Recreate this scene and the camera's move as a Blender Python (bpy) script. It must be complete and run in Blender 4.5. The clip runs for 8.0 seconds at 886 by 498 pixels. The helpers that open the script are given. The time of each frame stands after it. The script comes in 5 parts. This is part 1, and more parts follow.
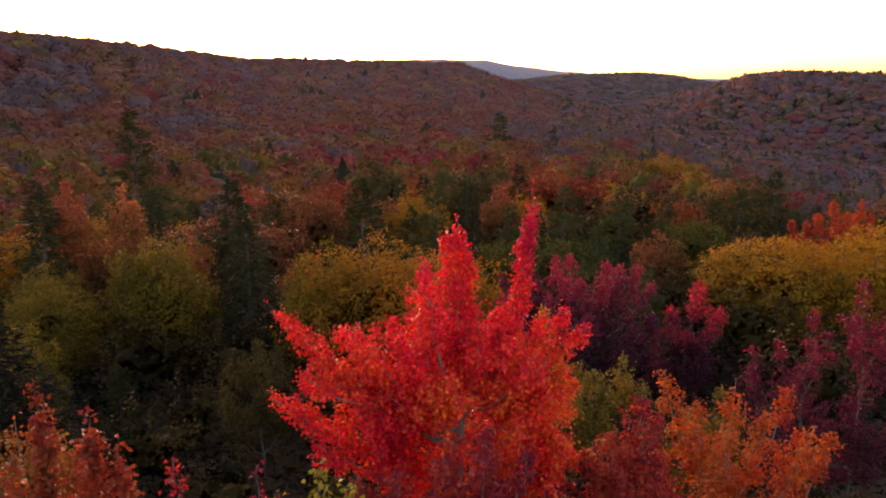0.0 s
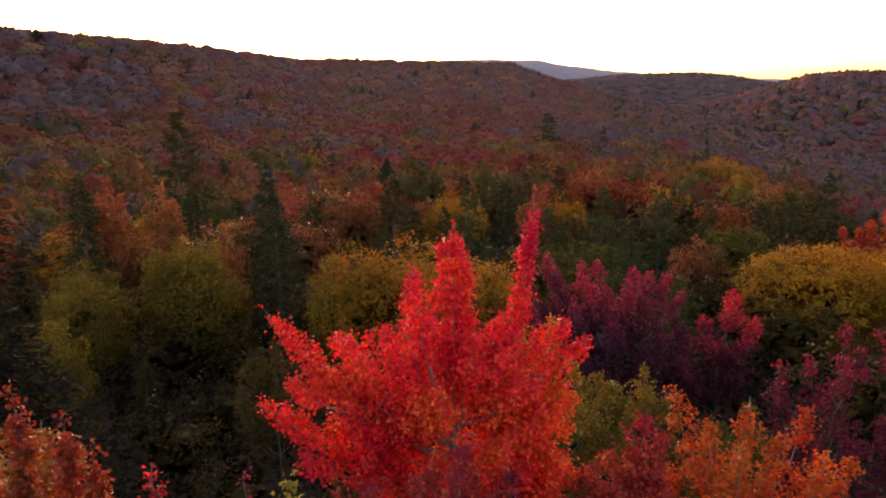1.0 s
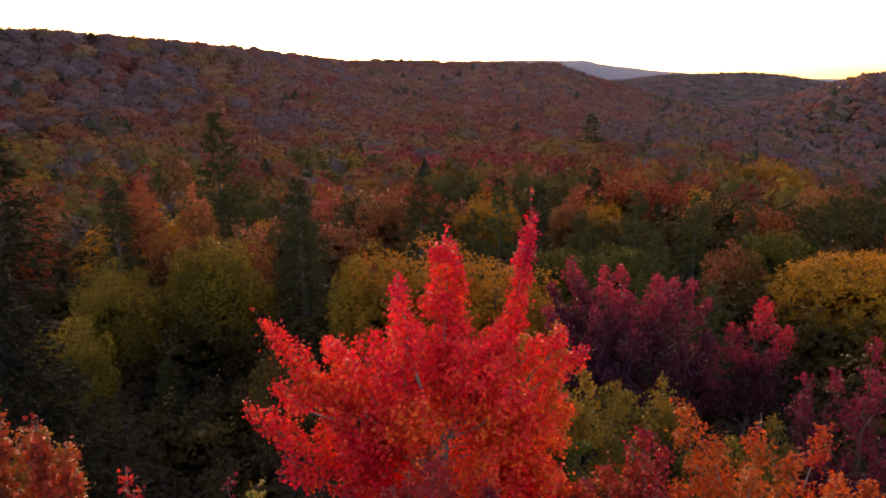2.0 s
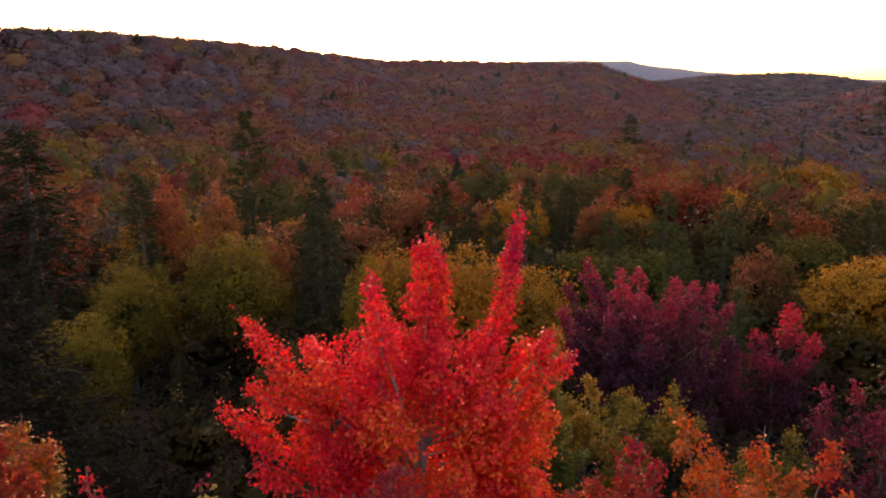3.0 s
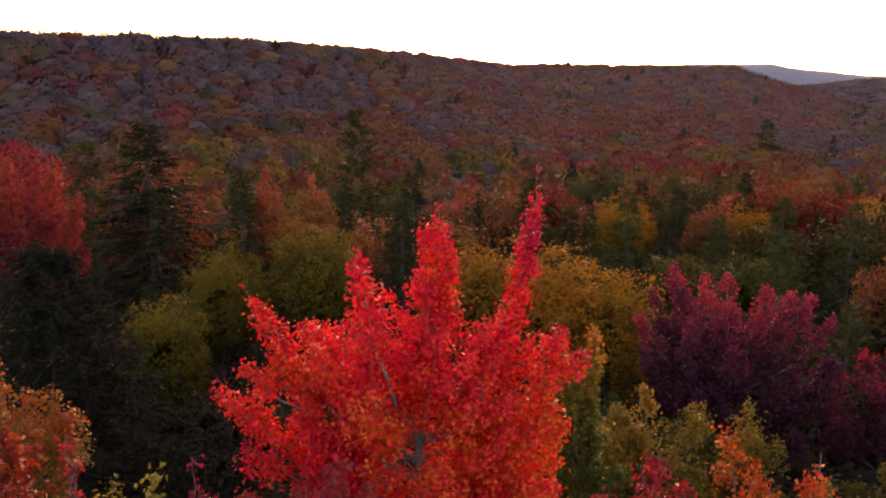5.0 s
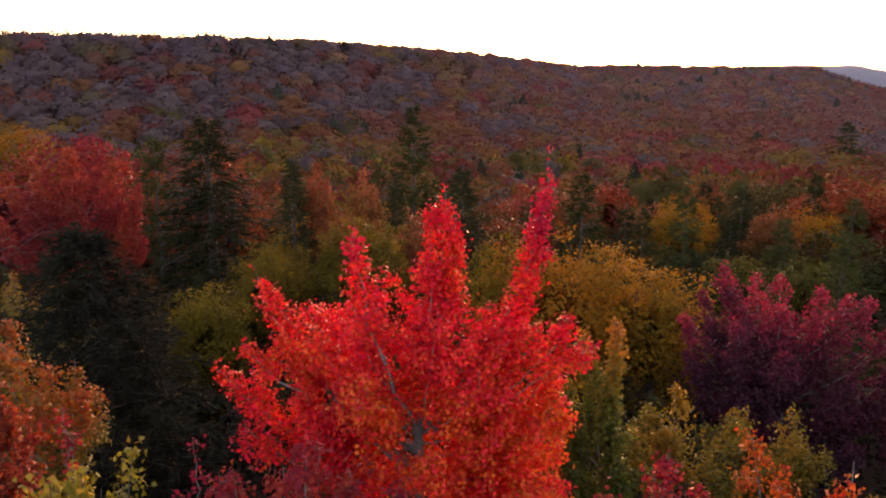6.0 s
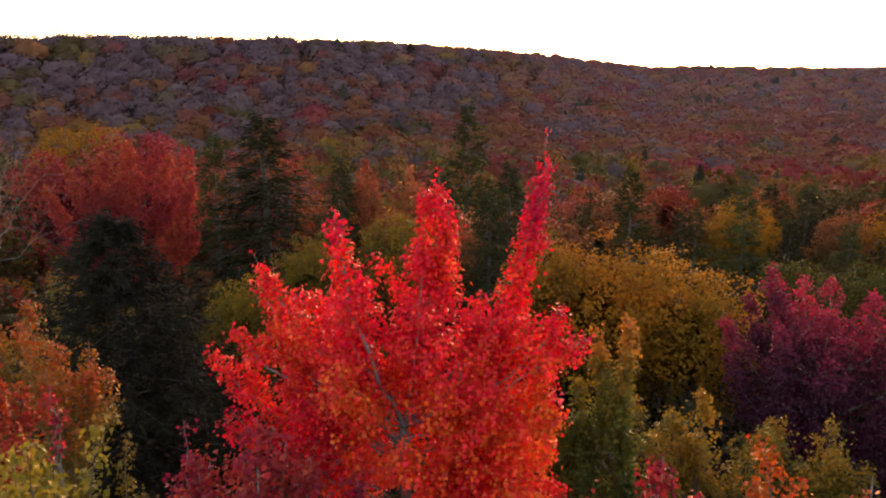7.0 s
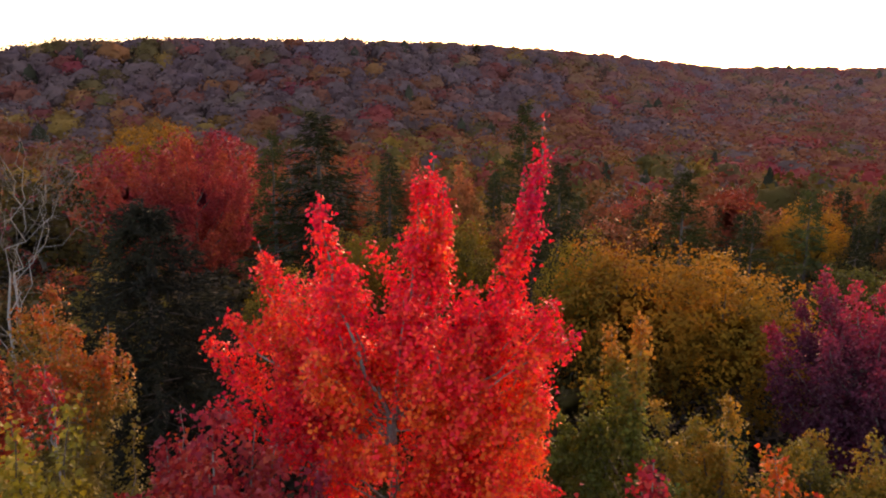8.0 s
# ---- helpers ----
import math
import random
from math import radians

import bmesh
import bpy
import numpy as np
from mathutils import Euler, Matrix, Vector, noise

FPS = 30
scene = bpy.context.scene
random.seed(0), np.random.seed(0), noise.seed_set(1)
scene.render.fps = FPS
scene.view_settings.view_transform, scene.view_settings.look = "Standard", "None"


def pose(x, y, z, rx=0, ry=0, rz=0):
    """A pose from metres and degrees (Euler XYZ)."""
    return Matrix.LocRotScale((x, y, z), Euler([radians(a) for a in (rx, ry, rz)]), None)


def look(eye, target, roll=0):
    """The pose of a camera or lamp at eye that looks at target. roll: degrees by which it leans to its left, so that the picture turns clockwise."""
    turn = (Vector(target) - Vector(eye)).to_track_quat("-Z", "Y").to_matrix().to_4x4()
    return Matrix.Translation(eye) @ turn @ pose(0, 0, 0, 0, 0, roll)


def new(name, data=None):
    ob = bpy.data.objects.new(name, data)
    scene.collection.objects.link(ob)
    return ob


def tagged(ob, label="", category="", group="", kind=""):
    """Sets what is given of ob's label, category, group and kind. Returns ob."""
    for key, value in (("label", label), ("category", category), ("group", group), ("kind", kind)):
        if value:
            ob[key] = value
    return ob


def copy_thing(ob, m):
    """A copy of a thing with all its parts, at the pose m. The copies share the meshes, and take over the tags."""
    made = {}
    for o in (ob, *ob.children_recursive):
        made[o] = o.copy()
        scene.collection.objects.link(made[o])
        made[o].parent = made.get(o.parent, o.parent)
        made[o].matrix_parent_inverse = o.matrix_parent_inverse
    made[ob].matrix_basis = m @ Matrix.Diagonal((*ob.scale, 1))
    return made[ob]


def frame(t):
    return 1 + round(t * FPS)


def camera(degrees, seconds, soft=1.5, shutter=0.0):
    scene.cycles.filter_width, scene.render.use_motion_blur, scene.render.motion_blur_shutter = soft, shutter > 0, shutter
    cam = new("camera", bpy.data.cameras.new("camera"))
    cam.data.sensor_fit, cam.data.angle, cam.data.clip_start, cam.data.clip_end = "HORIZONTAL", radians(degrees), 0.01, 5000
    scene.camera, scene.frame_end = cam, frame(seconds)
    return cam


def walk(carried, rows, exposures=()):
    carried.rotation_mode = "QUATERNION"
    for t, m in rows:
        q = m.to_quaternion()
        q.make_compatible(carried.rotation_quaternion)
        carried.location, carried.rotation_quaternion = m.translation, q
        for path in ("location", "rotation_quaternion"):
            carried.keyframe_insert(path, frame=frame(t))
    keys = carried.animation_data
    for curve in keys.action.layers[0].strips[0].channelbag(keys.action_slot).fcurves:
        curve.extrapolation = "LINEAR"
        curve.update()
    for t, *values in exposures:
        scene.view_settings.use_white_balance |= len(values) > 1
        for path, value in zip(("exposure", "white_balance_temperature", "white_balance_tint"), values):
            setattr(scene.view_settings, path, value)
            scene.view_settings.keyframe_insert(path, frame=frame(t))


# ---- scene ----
cam = camera(62.7, 8.0, soft=2.0)
STOPS, KELVIN, TINT = 3.5, 10500, 40
PATH = [
    (0, (0.306, -0.113, 15.462), (0.262, 1.834, 15.006), 0.12),
    (0.5, (0.818, 0.085, 15.504), (0.707, 2.03, 15.049), 0.15),
    (1, (1.307, 0.312, 15.513), (1.128, 2.252, 15.057), 0.09),
    (1.5, (1.756, 0.547, 15.519), (1.511, 2.48, 15.064), 0.02),
    (3, (3.097, 1.513, 15.336), (2.697, 3.419, 14.884), -0.01),
    (3.5, (3.545, 1.871, 15.226), (3.07, 3.761, 14.777), 0.03),
    (4, (3.965, 2.218, 15.11), (3.41, 4.087, 14.663), -0.04),
    (4.5, (4.374, 2.557, 14.968), (3.735, 4.4, 14.525), -0.1),
    (6, (5.449, 3.637, 14.383), (4.565, 5.378, 13.948), 0.02),
    (6.5, (5.843, 4.06, 14.213), (4.882, 5.76, 13.781), 0.06),
    (7, (6.232, 4.524, 14.057), (5.195, 6.179, 13.627), 0.09),
    (7.5, (6.587, 4.98, 13.913), (5.477, 6.587, 13.484), 0.13),
    (8, (6.93, 5.408, 13.795), (5.746, 6.963, 13.369), 0.16),
]
walk(cam, [(t, look(eye, target, roll)) for t, eye, target, roll in PATH],
     exposures=((0, STOPS, KELVIN, TINT), (4.5, STOPS, KELVIN, TINT), (8, STOPS + 0.3, KELVIN, TINT)))

# ---- sky, sun, exposure ----
SUN_AZ, SUN_EL = 17.9, 1.68         # degrees left of +y, degrees above the horizon
SKY_STRENGTH = 0.12


def make_world():
    world = bpy.data.worlds.new("sunset_sky")
    world.use_nodes = True
    scene.world = world
    tree = world.node_tree
    tree.nodes.clear()
    out = tree.nodes.new("ShaderNodeOutputWorld")
    back = tree.nodes.new("ShaderNodeBackground")
    sky = tree.nodes.new("ShaderNodeTexSky")
    sky.sky_type = "NISHITA"
    sky.sun_disc = False
    sky.sun_elevation = radians(5.0)
    sky.sun_rotation = radians(-SUN_AZ)
    sky.altitude = 300
    sky.air_density, sky.dust_density, sky.ozone_density = 0.82, 2.6, 2.0
    back.inputs["Strength"].default_value = SKY_STRENGTH
    tree.links.new(sky.outputs[0], back.inputs["Color"])
    tree.links.new(back.outputs[0], out.inputs["Surface"])


make_world()
sun = new("sun", bpy.data.lights.new("sun", "SUN"))
sun.data.energy, sun.data.angle, sun.data.color = 1.2, radians(0.6), (1.0, 0.70, 0.40)
_az, _el = radians(SUN_AZ), radians(SUN_EL)
sun_way = Vector((-math.sin(_az) * math.cos(_el), math.cos(_az) * math.cos(_el), math.sin(_el)))
sun.matrix_world = look(tuple(sun_way * 100), (0, 0, 0))

# ---- materials ----
def node_material(name):
    mat = bpy.data.materials.new(name)
    mat.use_nodes = True
    tree = mat.node_tree
    tree.nodes.clear()
    return mat, tree, tree.nodes.new("ShaderNodeOutputMaterial")


def ramp(tree, colours):
    node = tree.nodes.new("ShaderNodeValToRGB")
    el = node.color_ramp.elements
    while len(el) < len(colours):
        el.new(0.5)
    for k, (e, c) in enumerate(zip(el, colours)):
        e.position, e.color = k / (len(colours) - 1), (*c, 1)
    return node


def foliage(name, colours, thin=0.35, rough=0.55, scale=0.6, single=False, trees=False, vary_by=1.0, gloss=0.15, per_leaf=0.5, shift=-0.68, upward=None, leaf_tone=0.0, patches=(1, 1, 1)):
    """Leaves: colour by leaf and by bough, part of the light passes through them."""
    mat, tree, out = node_material(name)
    L = tree.links
    if single:
        by_leaf = tree.nodes.new("ShaderNodeObjectInfo").outputs["Random"]
    else:
        by_leaf = tree.nodes.new("ShaderNodeNewGeometry").outputs["Random Per Island"]
    coord = tree.nodes.new("ShaderNodeTexCoord")
    patch = tree.nodes.new("ShaderNodeTexNoise")
    patch.inputs["Scale"].default_value, patch.inputs["Detail"].default_value = scale, 3
    laid = tree.nodes.new("ShaderNodeMapping")
    laid.inputs["Scale"].default_value = patches
    L.new(coord.outputs["Object"], laid.inputs["Vector"])
    L.new(laid.outputs[0], patch.inputs["Vector"])
    mix = tree.nodes.new("ShaderNodeMath")
    mix.operation = "MULTIPLY_ADD"
    L.new(by_leaf, mix.inputs[0])
    mix.inputs[1].default_value = per_leaf
    spread = tree.nodes.new("ShaderNodeMath")
    spread.operation = "MULTIPLY_ADD"
    spread.inputs[1].default_value, spread.inputs[2].default_value = 1.9, shift
    L.new(patch.outputs["Fac"], spread.inputs[0])
    L.new(spread.outputs[0], mix.inputs[2])
    col = ramp(tree, colours)
    L.new(mix.outputs[0], col.inputs[0])
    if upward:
        # colour by height: tops turn first; gold and olive also paint shade low
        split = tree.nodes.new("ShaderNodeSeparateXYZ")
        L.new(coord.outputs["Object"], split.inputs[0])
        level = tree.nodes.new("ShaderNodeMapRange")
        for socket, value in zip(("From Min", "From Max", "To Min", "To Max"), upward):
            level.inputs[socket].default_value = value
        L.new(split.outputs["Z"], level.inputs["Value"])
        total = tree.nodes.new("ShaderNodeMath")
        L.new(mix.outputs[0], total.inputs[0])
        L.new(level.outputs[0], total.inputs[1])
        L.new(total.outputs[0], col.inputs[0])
    colour = col.outputs[0]
    vary = tree.nodes.new("ShaderNodeHueSaturation")
    if trees:
        by_tree = tree.nodes.new("ShaderNodeAttribute")
        by_tree.attribute_name = "tree_tone"
        tone = by_tree.outputs["Fac"]
    else:
        tone = tree.nodes.new("ShaderNodeObjectInfo").outputs["Random"]
    for socket, a, b in (("Hue", 0.035 * vary_by, 0.5 - 0.0175 * vary_by), ("Value", 0.5 * vary_by, 1 - 0.25 * vary_by)):
        m = tree.nodes.new("ShaderNodeMath")
        m.operation = "MULTIPLY_ADD"
        m.inputs[1].default_value, m.inputs[2].default_value = a, b
        L.new(tone, m.inputs[0])
        L.new(m.outputs[0], vary.inputs[socket])
    L.new(colour, vary.inputs["Color"])
    colour = vary.outputs[0]
    if leaf_tone:
        # thin pale leaves beside thick dark ones
        shuffle = tree.nodes.new("ShaderNodeMath")
        shuffle.operation = "MULTIPLY"
        shuffle.inputs[1].default_value = 17.3
        L.new(by_leaf, shuffle.inputs[0])
        part_of = tree.nodes.new("ShaderNodeMath")
        part_of.operation = "FRACT"
        L.new(shuffle.outputs[0], part_of.inputs[0])
        level = tree.nodes.new("ShaderNodeMapRange")
        level.inputs["To Min"].default_value, level.inputs["To Max"].default_value = 1 - leaf_tone, 1 + leaf_tone
        L.new(part_of.outputs[0], level.inputs["Value"])
        darker = tree.nodes.new("ShaderNodeVectorMath")
        darker.operation = "SCALE"
        L.new(colour, darker.inputs[0])
        L.new(level.outputs[0], darker.inputs["Scale"])
        colour = darker.outputs[0]
    front = tree.nodes.new("ShaderNodeBsdfPrincipled")
    front.inputs["Roughness"].default_value = rough
    front.inputs["Specular IOR Level"].default_value = gloss
    L.new(colour, front.inputs["Base Color"])
    if thin > 0:
        through_leaf = tree.nodes.new("ShaderNodeBsdfTranslucent")
        L.new(colour, through_leaf.inputs["Color"])
        both = tree.nodes.new("ShaderNodeMixShader")
        both.inputs[0].default_value = thin
        L.new(front.outputs[0], both.inputs[1])
        L.new(through_leaf.outputs[0], both.inputs[2])
        L.new(both.outputs[0], out.inputs["Surface"])
    else:
        L.new(front.outputs[0], out.inputs["Surface"])
    return mat


def surface(name, colours, scale, rough=0.9, bump=0.4, fine=8.0):
    """A rough solid surface with blotches and fine grain."""
    mat, tree, out = node_material(name)
    L = tree.links
    coord = tree.nodes.new("ShaderNodeTexCoord")
    big = tree.nodes.new("ShaderNodeTexNoise")
    big.inputs["Scale"].default_value, big.inputs["Detail"].default_value = scale, 6
    small = tree.nodes.new("ShaderNodeTexNoise")
    small.inputs["Scale"].default_value, small.inputs["Detail"].default_value = scale * fine, 4
    for n in (big, small):
        L.new(coord.outputs["Object"], n.inputs["Vector"])
    add = tree.nodes.new("ShaderNodeMath")
    add.operation = "ADD"
    L.new(big.outputs["Fac"], add.inputs[0])
    L.new(small.outputs["Fac"], add.inputs[1])
    half = tree.nodes.new("ShaderNodeMath")
    half.operation = "MULTIPLY_ADD"
    half.inputs[1].default_value, half.inputs[2].default_value = 1.1, -0.6
    L.new(add.outputs[0], half.inputs[0])
    col = ramp(tree, colours)
    L.new(half.outputs[0], col.inputs[0])
    bsdf = tree.nodes.new("ShaderNodeBsdfPrincipled")
    bsdf.inputs["Roughness"].default_value = rough
    bsdf.inputs["Specular IOR Level"].default_value = 0.2
    L.new(col.outputs[0], bsdf.inputs["Base Color"])
    relief = tree.nodes.new("ShaderNodeBump")
    relief.inputs["Strength"].default_value = bump
    L.new(add.outputs[0], relief.inputs["Height"])
    L.new(relief.outputs[0], bsdf.inputs["Normal"])
    L.new(bsdf.outputs[0], out.inputs["Surface"])
    return mat


SCARLET = [(0.46, 0.009, 0.042), (0.68, 0.014, 0.040), (0.80, 0.022, 0.030), (0.84, 0.048, 0.025), (0.80, 0.13, 0.022)]
LEAF = {
    # patches mirrored in x: sun glow through the right side, put into colour
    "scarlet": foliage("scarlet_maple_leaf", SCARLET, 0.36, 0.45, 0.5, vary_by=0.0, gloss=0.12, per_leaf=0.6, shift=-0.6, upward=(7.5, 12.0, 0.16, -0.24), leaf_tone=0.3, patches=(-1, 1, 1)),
    "scarlet_single": foliage("scarlet_maple_leaf_single", SCARLET[:4], 0.4, 0.36, 0.5, single=True, vary_by=0.0, gloss=0.3),
    "ruby": foliage("ruby_maple_leaf", [(0.15, 0.008, 0.020), (0.27, 0.013, 0.022), (0.38, 0.03, 0.021), (0.40, 0.075, 0.019)], 0.48, 0.5, 0.7, vary_by=0.0, gloss=0.18, leaf_tone=0.22),
    "orange": foliage("orange_maple_leaf", [(0.37, 0.015, 0.013), (0.43, 0.036, 0.011), (0.45, 0.064, 0.011), (0.42, 0.094, 0.013), (0.28, 0.075, 0.016)], 0.48, 0.5, 0.6, vary_by=0.0, gloss=0.18, leaf_tone=0.22),
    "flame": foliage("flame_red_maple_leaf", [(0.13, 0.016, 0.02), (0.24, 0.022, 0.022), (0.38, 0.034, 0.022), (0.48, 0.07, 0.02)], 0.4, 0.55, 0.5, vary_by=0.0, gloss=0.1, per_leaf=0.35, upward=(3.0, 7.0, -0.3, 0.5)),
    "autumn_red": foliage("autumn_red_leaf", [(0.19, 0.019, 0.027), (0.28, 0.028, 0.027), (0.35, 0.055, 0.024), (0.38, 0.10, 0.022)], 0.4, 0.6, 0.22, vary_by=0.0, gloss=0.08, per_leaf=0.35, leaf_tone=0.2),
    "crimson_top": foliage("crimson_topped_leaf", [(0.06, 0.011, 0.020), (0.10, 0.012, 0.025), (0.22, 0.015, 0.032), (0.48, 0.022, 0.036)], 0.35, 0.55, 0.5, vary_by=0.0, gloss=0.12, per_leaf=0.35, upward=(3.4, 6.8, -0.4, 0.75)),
    "copper": foliage("copper_orange_maple_leaf", [(0.22, 0.016, 0.014), (0.27, 0.026, 0.013), (0.29, 0.044, 0.012), (0.23, 0.06, 0.014)], 0.48, 0.5, 0.6, vary_by=0.0, gloss=0.18, leaf_tone=0.22),
    "amber": foliage("amber_green_maple_leaf", [(0.32, 0.023, 0.011), (0.345, 0.052, 0.011), (0.305, 0.080, 0.012), (0.205, 0.098, 0.014), (0.118, 0.087, 0.014)], 0.4, 0.5, 0.55, vary_by=0.0, gloss=0.18, shift=-0.58, upward=(6.8, 9.4, 0.6, -0.32), leaf_tone=0.22),
    "lime": foliage("yellow_green_maple_leaf", [(0.11, 0.1, 0.013), (0.18, 0.14, 0.016), (0.26, 0.165, 0.018), (0.34, 0.12, 0.018)], 0.4, 0.5, 0.55, vary_by=0.0, gloss=0.18, leaf_tone=0.22),
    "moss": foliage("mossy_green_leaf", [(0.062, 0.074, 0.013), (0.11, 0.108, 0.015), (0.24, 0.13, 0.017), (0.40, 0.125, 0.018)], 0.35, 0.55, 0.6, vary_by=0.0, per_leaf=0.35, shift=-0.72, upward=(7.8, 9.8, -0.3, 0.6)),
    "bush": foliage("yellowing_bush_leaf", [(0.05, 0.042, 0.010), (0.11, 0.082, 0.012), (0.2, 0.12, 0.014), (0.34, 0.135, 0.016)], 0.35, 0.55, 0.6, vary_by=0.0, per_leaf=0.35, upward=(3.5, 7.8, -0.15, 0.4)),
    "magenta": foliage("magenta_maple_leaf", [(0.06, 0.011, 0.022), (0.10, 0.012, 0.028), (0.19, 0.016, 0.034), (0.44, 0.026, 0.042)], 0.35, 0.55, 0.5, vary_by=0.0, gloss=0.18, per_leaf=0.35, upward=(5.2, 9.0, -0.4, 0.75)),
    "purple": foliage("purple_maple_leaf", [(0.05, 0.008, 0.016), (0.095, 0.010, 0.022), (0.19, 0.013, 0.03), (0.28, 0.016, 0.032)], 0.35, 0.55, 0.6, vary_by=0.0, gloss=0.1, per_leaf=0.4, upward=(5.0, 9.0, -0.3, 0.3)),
    # upward also darkens the lower crown, as painted shade
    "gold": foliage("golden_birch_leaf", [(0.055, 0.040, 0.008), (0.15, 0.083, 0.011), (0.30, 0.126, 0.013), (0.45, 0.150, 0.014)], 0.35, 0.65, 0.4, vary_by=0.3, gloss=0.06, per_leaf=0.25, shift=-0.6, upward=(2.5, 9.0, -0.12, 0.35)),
    # a darker olive: stands in for shade on trees between the crowns
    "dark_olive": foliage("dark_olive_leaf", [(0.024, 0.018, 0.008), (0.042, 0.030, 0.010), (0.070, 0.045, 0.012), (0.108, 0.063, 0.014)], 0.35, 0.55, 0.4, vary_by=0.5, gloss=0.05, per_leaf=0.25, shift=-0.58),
    # lower boughs get shade through upward, as in the gold
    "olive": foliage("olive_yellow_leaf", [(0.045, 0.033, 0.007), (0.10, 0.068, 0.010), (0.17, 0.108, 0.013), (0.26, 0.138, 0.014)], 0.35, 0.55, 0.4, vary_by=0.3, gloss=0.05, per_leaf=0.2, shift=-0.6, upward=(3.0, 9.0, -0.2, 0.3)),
    "green": foliage("green_leaf", [(0.03, 0.036, 0.009), (0.055, 0.056, 0.010), (0.085, 0.078, 0.012), (0.13, 0.095, 0.015)], 0.35, 0.55, 0.4, vary_by=0.5, gloss=0.05, per_leaf=0.25, shift=-0.58),
    "rust": foliage("rust_red_leaf", [(0.143, 0.035, 0.015), (0.220, 0.036, 0.018), (0.286, 0.055, 0.018), (0.286, 0.099, 0.022)], 0.35, 0.55, 0.3, vary_by=0.5, gloss=0.05, per_leaf=0.25, shift=-0.58),
    "red": foliage("dark_red_leaf", [(0.19, 0.016, 0.026), (0.28, 0.022, 0.026), (0.36, 0.042, 0.022), (0.38, 0.095, 0.02)], 0.35, 0.55, 0.3, vary_by=0.3, per_leaf=0.35, leaf_tone=0.2),
    "russet": foliage("russet_leaf", [(0.065, 0.046, 0.013), (0.12, 0.056, 0.017), (0.20, 0.063, 0.022), (0.33, 0.078, 0.036)], 0.35, 0.55, 0.35, vary_by=0.5, gloss=0.05, per_leaf=0.25, shift=-0.6, upward=(2.0, 9.0, -0.25, 0.35)),
    # shrub brown darkened to near black: the shade under the crowns is in it
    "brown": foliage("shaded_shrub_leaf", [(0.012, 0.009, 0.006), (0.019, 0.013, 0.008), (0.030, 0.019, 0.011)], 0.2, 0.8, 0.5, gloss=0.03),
    "spruce": foliage("spruce_needle", [(0.015, 0.0165, 0.008), (0.025, 0.026, 0.010), (0.041, 0.040, 0.013)], 0.1, 0.8, 0.5, gloss=0.03),
    "fir": foliage("fir_needle", [(0.012, 0.0112, 0.009), (0.0185, 0.0175, 0.0115), (0.032, 0.030, 0.015)], 0.1, 0.8, 0.5, gloss=0.03),
    "pine": foliage("pine_needle", [(0.021, 0.024, 0.009), (0.036, 0.039, 0.012), (0.060, 0.058, 0.015)], 0.15, 0.8, 0.5, gloss=0.03),
    "twig": foliage("bare_twig", [(0.05, 0.036, 0.033), (0.07, 0.05, 0.046), (0.095, 0.068, 0.062)], 0.0, 0.8, 0.5),
}
# the woods: saturated on the valley floor, greyer uphill with distance haze painted in
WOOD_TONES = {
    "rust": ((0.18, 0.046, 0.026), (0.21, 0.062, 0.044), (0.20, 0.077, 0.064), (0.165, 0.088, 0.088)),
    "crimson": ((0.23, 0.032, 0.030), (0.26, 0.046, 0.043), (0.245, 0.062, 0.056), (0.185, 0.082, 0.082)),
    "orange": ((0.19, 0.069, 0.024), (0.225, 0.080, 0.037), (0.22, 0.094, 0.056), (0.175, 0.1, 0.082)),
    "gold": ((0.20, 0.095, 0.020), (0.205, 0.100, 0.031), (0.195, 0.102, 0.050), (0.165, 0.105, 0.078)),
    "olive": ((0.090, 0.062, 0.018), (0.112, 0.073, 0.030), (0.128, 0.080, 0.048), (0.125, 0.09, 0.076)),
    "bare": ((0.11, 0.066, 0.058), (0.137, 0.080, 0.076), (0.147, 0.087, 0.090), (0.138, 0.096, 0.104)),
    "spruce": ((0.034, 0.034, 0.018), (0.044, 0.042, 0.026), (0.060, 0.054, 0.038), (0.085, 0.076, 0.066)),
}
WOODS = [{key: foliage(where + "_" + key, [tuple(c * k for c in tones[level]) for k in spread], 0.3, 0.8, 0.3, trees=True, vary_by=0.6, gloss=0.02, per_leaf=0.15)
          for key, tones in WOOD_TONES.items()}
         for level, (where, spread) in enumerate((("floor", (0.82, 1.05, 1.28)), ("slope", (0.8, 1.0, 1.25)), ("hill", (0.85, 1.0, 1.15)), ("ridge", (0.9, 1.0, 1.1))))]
BARK = surface("grey_maple_bark", [(0.06, 0.05, 0.045), (0.13, 0.115, 0.105), (0.22, 0.2, 0.185)], 3.0, 0.9, 0.5)
DARK_BARK = surface("dark_bark", [(0.03, 0.024, 0.02), (0.07, 0.055, 0.045), (0.12, 0.1, 0.085)], 3.0, 0.92, 0.5)
PALE_BARK = surface("pale_bare_bark", [(0.1, 0.088, 0.08), (0.19, 0.168, 0.155), (0.3, 0.265, 0.245)], 4.0, 0.85, 0.4)
GREY_WOOD = surface("weathered_grey_wood", [(0.065, 0.056, 0.052), (0.1, 0.088, 0.082), (0.15, 0.135, 0.125)], 4.0, 0.85, 0.4)
LITTER = surface("leaf_litter_ground", [(0.018, 0.012, 0.008), (0.05, 0.03, 0.018), (0.1, 0.05, 0.025)], 0.5, 0.95, 0.6)
